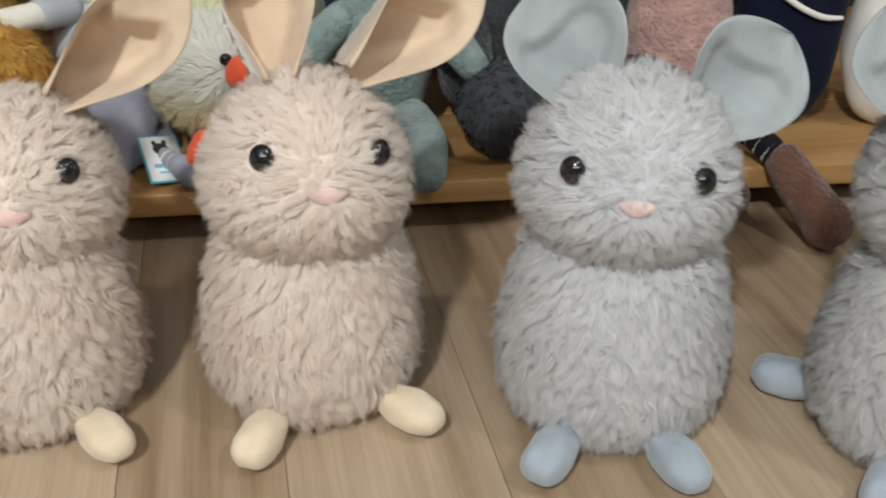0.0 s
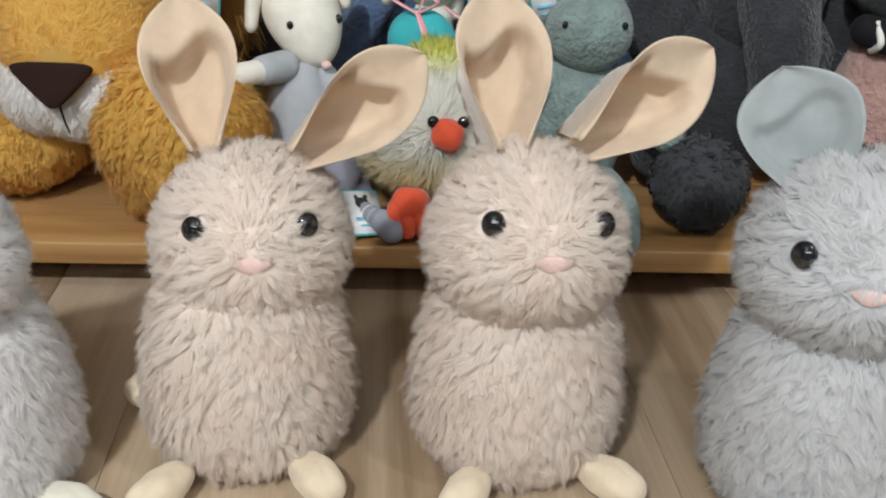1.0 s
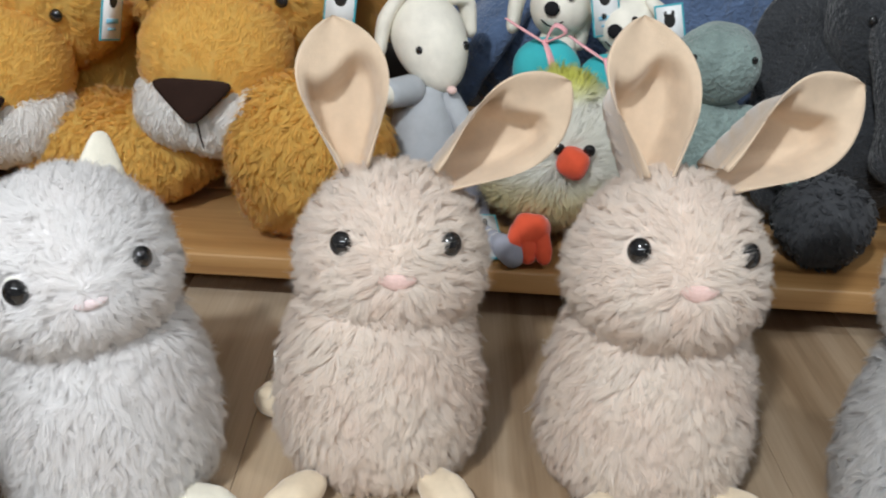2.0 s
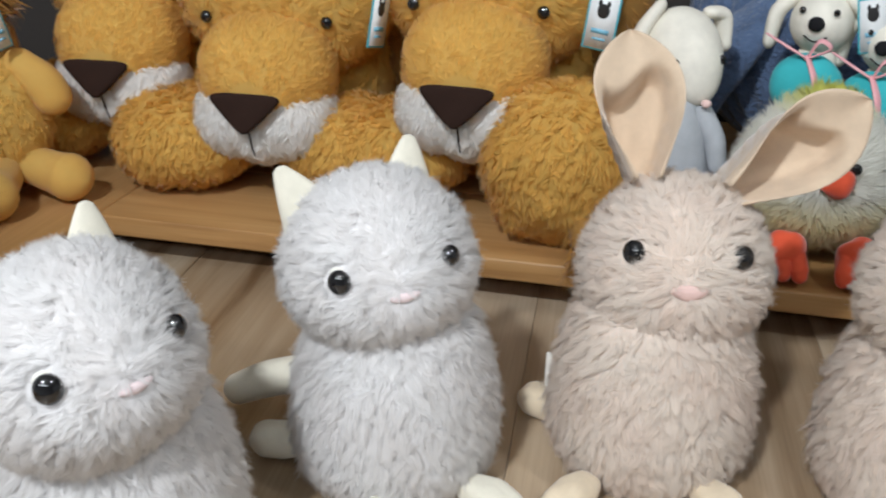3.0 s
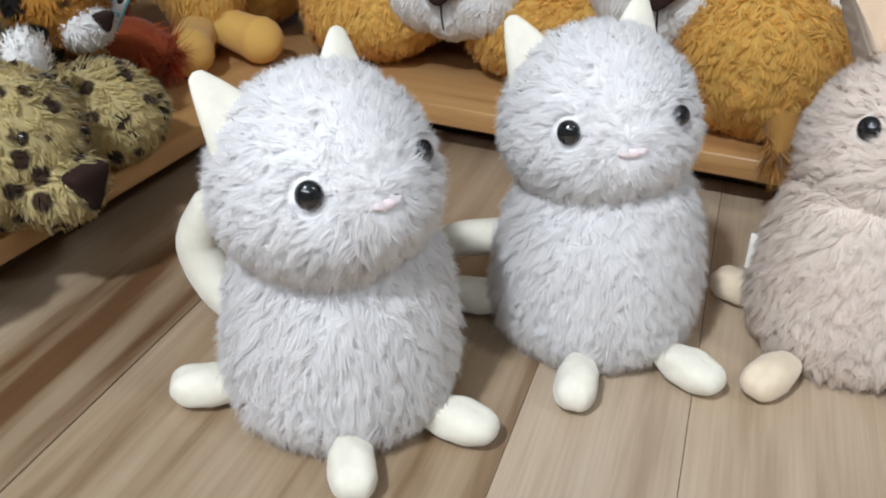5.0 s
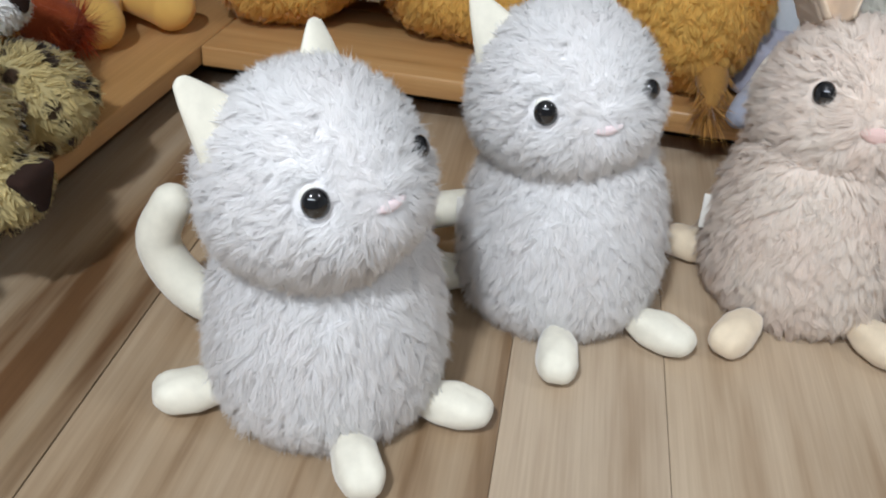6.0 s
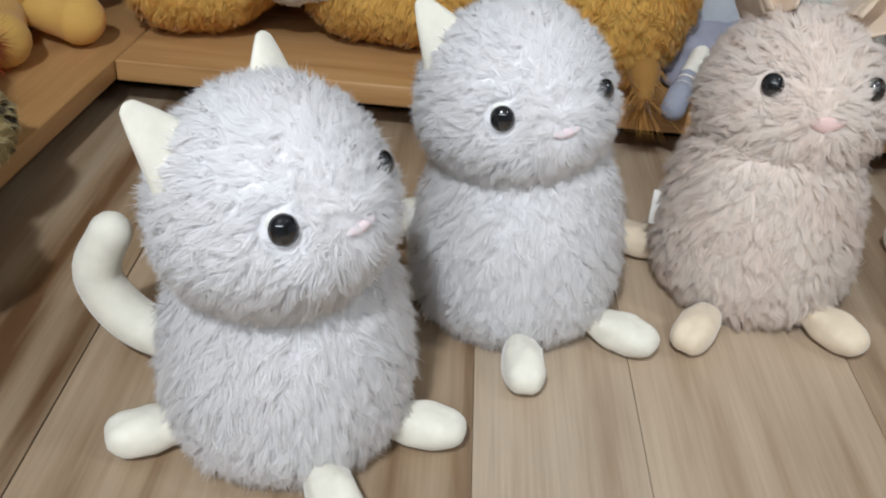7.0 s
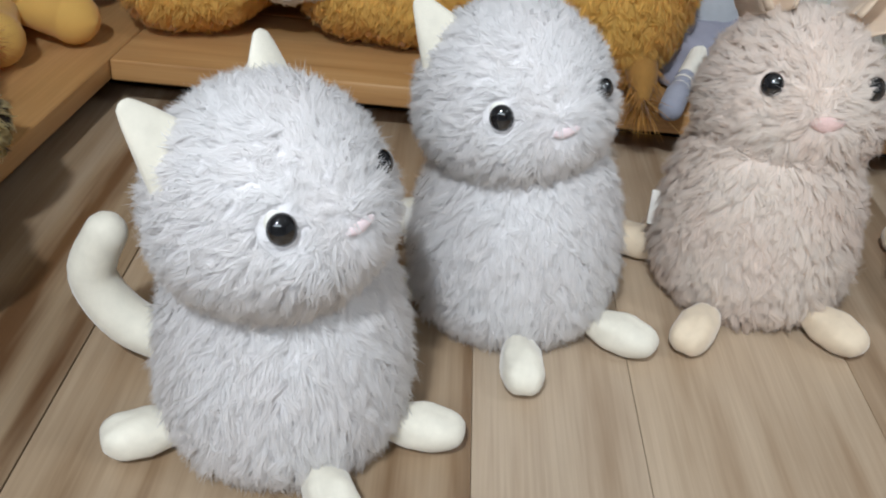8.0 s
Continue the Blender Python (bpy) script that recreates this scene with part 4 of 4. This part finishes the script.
part("stripe", tube([(-0.046, -0.030, 0.160), (-0.026, -0.040, 0.136), (0.008, -0.041, 0.118), (0.034, -0.036, 0.114)], [0.0022, 0.003, 0.003, 0.002], 10), WHITE_CLOTH, toy)
toy = thing("white_plush", pose(0.565, 0.945, SHELF), "cream white plush toy at the end of the shelf", "plush toy")
part("body", lumpy(ball((0, 0, 0.085), (0.046, 0.042, 0.085)), 0.003, 35), WHITE_CLOTH, toy)
part("head", lumpy(ball((0, -0.006, 0.195), (0.046, 0.042, 0.042)), 0.003, 35), WHITE_CLOTH, toy)

# ---- small lion on the side shelf ----
toy = thing("small_plush_lion", pose(-0.876, 0.890, SHELF), "small golden plush lion sitting with dangling legs", "plush toy")
part("body", furry(lumpy(ball((0.002, 0, 0.088), (0.052, 0.044, 0.074), 26, 18, (0, -8, 0)), 0.003, 35), 5000, 0.008, 0.0014, 51, 0.35, (0, 0, -1), None, 500, 0.4, (), 0.6), GOLD_FUR, toy)
h = part("head", furry(ball((0, 0, 0), (0.044, 0.040, 0.040)), 2600, 0.007, 0.002, 52, 0.35, (0, 0.4, 0.4), None, 0), GOLD_FUR, toy, pose(-0.026, -0.020, 0.188))
part("muzzle", furry(ball((0, -0.036, -0.010), (0.026, 0.018, 0.022)), 1000, 0.005, 0.0015, 53, 0.35, (0, 0, -1), None, 0), CHIN_FUR, h, None, "white furry muzzle")
part("nose", triangle_nose(0.020, 0.014, 0.005), NOSE_BROWN, h, pose(0, -0.056, 0.000))
part("mouth", tube([(-0.013, -0.052, -0.018), (-0.006, -0.056, -0.020), (0, -0.057, -0.016), (0.006, -0.056, -0.020), (0.013, -0.052, -0.018)], [0.0009] * 5, 8), BLACK_CLOTH, h)
for s in (-1, 1):
    part("eye", ball((s * 0.020, -0.036, 0.012), (0.004, 0.003, 0.004), 10, 8), EYE_BLACK, h)
    part("ear", ball((s * 0.036, 0.004, 0.032), (0.014, 0.009, 0.014), 16, 10), GOLD_FUR, h)
part("mane", furry(ball((0, 0.016, 0.0), (0.052, 0.030, 0.050)), 1300, 0.035, 0.0026, 54, 0.4, (0, 0.1, -0.6), None, 90, 0.5), MANE_FUR, h)
for pts in ([(-0.040, -0.01, 0.125), (-0.075, -0.035, 0.105), (-0.092, -0.045, 0.060)], [(0.036, 0.0, 0.138), (0.056, 0.004, 0.120), (0.064, 0.006, 0.106)]):
    part("arm", furry(tube(pts, [0.017, 0.020, 0.020], 16), 2200, 0.007, 0.0014, 55, 0.35, (0, 0, -1)), GOLD_FUR, toy)
for pts in ([(0.015, -0.020, 0.030), (0.032, -0.060, 0.028), (0.046, -0.086, 0.027)], [(0.035, -0.006, 0.034), (0.066, -0.012, 0.030), (0.086, -0.016, 0.028)]):
    part("leg", furry(tube(pts, [0.020, 0.022, 0.025], 18), 2600, 0.007, 0.0014, 56, 0.35, (0, -0.5, -0.3)), GOLD_FUR, toy)
hang_tag(h, pose(0.066, -0.012, -0.004, 0, -14, 66), 0.018, 0.05)

# ---- fox tail, leopard, tiger and white toy on the side shelf ----
toy = thing("plush_fox", pose(-0.960, 0.800, SHELF), "rust-red plush fox with a long shaggy tail on the shelf", "plush toy")
part("body", furry(ball((-0.03, 0.03, 0.080), (0.060, 0.055, 0.080)), 2600, 0.022, 0.0026, 61, 0.4, (0, 0, -1), None, 250, 0.5), FOX_FUR, toy)
part("tail", furry(tube([(-0.010, -0.020, 0.034), (0.050, -0.035, 0.034), (0.092, -0.030, 0.034), (0.112, -0.026, 0.032)], [0.028, 0.032, 0.030, 0.022], 18), 5200, 0.046, 0.0016, 62, 0.30, (1, 0.0, -0.1), None, 420, 0.4, (), 0.35), FOX_FUR, toy)
toy = thing("plush_leopard", pose(-0.845, 0.480, SHELF), "spotted plush leopard lying over the shelf edge", "plush toy")
part("body", furry(lumpy(ball((-0.01, 0.0, 0.085), (0.085, 0.085, 0.085)), 0.006, 22), 9000, 0.009, 0.0015, 71, 0.4, (0.3, 0, -1), None, 600, 0.5), LEO_FUR, toy)
h = part("head", furry(lumpy(ball((0, 0, 0), (0.062, 0.056, 0.056)), 0.004, 30), 7500, 0.009, 0.0015, 72, 0.4, (0.4, 0, -0.6), None, 500, 0.5), LEO_FUR, toy, pose(0.080, -0.006, 0.060))
part("muzzle", furry(ball((0.048, 0.002, -0.024), (0.030, 0.036, 0.026)), 1700, 0.008, 0.002, 73, 0.4, (0.4, 0, -0.6), None, 160, 0.5), LEO_FUR, h)
part("nose", triangle_nose(0.044, 0.032, 0.009), NOSE_BROWN, h, pose(0.074, 0.000, -0.020, 0, 0, 90))
for s in (-1, 1):
    part("ear", furry(ball((-0.006, s * 0.044, 0.046), (0.014, 0.018, 0.020)), 500, 0.008, 0.002, 74, 0.4, (0, 0, 1)), CHIN_FUR, h, None, "pale furry ear")
    part("eye", ball((0.048, s * 0.024, 0.020), (0.003, 0.005, 0.005), 10, 8), EYE_BLACK, h)
    part("paw", furry(lumpy(ball((0.072, s * 0.112 + 0.006, 0.040), (0.052, 0.046, 0.040)), 0.004, 30, s), 6000, 0.009, 0.0015, 75, 0.4, (0.4, 0.2, -0.6), None, 350, 0.5), LEO_FUR, toy)
toy = thing("plush_tiger", pose(-0.885, 0.665, SHELF), "orange and black striped plush tiger behind the leopard", "plush toy")
part("body", furry(lumpy(ball((0, -0.02, 0.065), (0.065, 0.055, 0.065)), 0.004, 30), 2600, 0.010, 0.0024, 81, 0.4, (0.2, 0, -1), None, 300, 0.5), TIGER_FUR, toy)
h = part("head", furry(ball((0, 0, 0), (0.044, 0.044, 0.042)), 2000, 0.010, 0.0023, 82, 0.4, (0.4, 0, -0.5), None, 250, 0.5), TIGER_FUR, toy, pose(0.050, -0.045, 0.118))
part("muzzle", furry(ball((0.036, 0.0, -0.016), (0.018, 0.026, 0.018)), 900, 0.006, 0.0018, 83, 0.4, (0.3, 0, -0.6)), CHIN_FUR, h, None, "white furry muzzle")
part("nose", triangle_nose(0.022, 0.016, 0.006), NOSE_BROWN, h, pose(0.054, 0.0, -0.010, 0, 0, 90))
hang_tag(h, pose(0.020, 0.062, -0.016, 0, 24, 40), 0.014, 0.040)
toy = thing("white_plush", pose(-0.930, 0.600, SHELF), "white furry plush toy at the back of the side shelf", "plush toy")
part("body", furry(ball((0, 0, 0.085), (0.055, 0.05, 0.085)), 1600, 0.010, 0.0025, 91, 0.4, (0, 0, -1), None, 180, 0.5), CHIN_FUR, toy)
part("head", furry(ball((0.02, 0, 0.200), (0.046, 0.046, 0.042)), 1800, 0.010, 0.0025, 92, 0.4, (0, 0, -1), None, 180, 0.5), CHIN_FUR, toy)

# ---- table and shelf boards ----
table = thing("display_table", pose(0, 0, 0), "wide wooden display table of pale and brown planks", "table")
part("base", box((-1.25, 0.20, FLOOR_Z), (1.25, 1.30, -0.024), 0.004), DARK_BOARD, table)
TILT_PLANK = 4.0
SEAMS = [-1.30, -1.17, -1.03, -0.90, -0.790, -0.628, -0.376, -0.273, -0.121, -0.020, 0.110, 0.235, 0.345, 0.480, 0.610, 0.740, 0.880, 1.02, 1.16, 1.30]
GAP, CRACK = 0.0006, 0.0022
for i in range(len(SEAMS) - 1):
    c, w = (SEAMS[i] + SEAMS[i + 1]) / 2, SEAMS[i + 1] - SEAMS[i] - (CRACK if SEAMS[i + 1] == -0.628 else GAP)
    me = mesh_of("plank", box((-w / 2, -0.62, -0.0225), (w / 2, 0.80, 0.0), 0.0008), smooth=False)
    grain = STREAK_WOOD if c < -0.6 else {5: BROWN_WOOD, 6: PALE_WOOD, 7: TABLE_WOOD, 9: TABLE_WOOD, 11: TABLE_WOOD}.get(i, TAN_WOOD)
    part("plank", me, grain, table, pose(c, 0.50, 0, 0, 0, TILT_PLANK))

shelf = thing("back_shelf", pose(0, 0, 0), "honey pine shelf board raised behind the table", "shelf", "", "structure")
part("board", box((EDGE_X + 0.001, EDGE_Y, SHELF - 0.021), (1.25, EDGE_Y + 0.165, SHELF), 0.0022), SHELF_WOOD, shelf)
part("board", box((EDGE_X + 0.001, EDGE_Y + 0.166, SHELF - 0.021), (1.25, EDGE_Y + 0.53, SHELF), 0.0022), SHELF_WOOD, shelf)
# added strip closing the gap under the shelf; near-black colour holds the shade there
part("gap_shade_strip", box((-1.25, EDGE_Y + 0.060, 0.0005), (1.25, EDGE_Y + 0.080, SHELF - 0.0215), 0), DARK_BOARD, shelf)
side = thing("side_shelf", pose(0, 0, 0), "honey pine shelf board along the side of the table", "shelf", "", "structure")
part("board", box((EDGE_X - 0.118, 0.05, SHELF - 0.021), (EDGE_X, EDGE_Y + 0.53, SHELF), 0.0022), SIDE_WOOD, side)
part("board", box((EDGE_X - 0.50, 0.05, SHELF - 0.021), (EDGE_X - 0.119, EDGE_Y + 0.53, SHELF), 0.0022), SIDE_WOOD, side)
# same added strip along the side, the gap's shade put into its colour
part("gap_shade_strip", box((EDGE_X - 0.060, 0.05, 0.0005), (EDGE_X - 0.040, EDGE_Y + 0.05, SHELF - 0.0215), 0), DARK_BOARD, side)
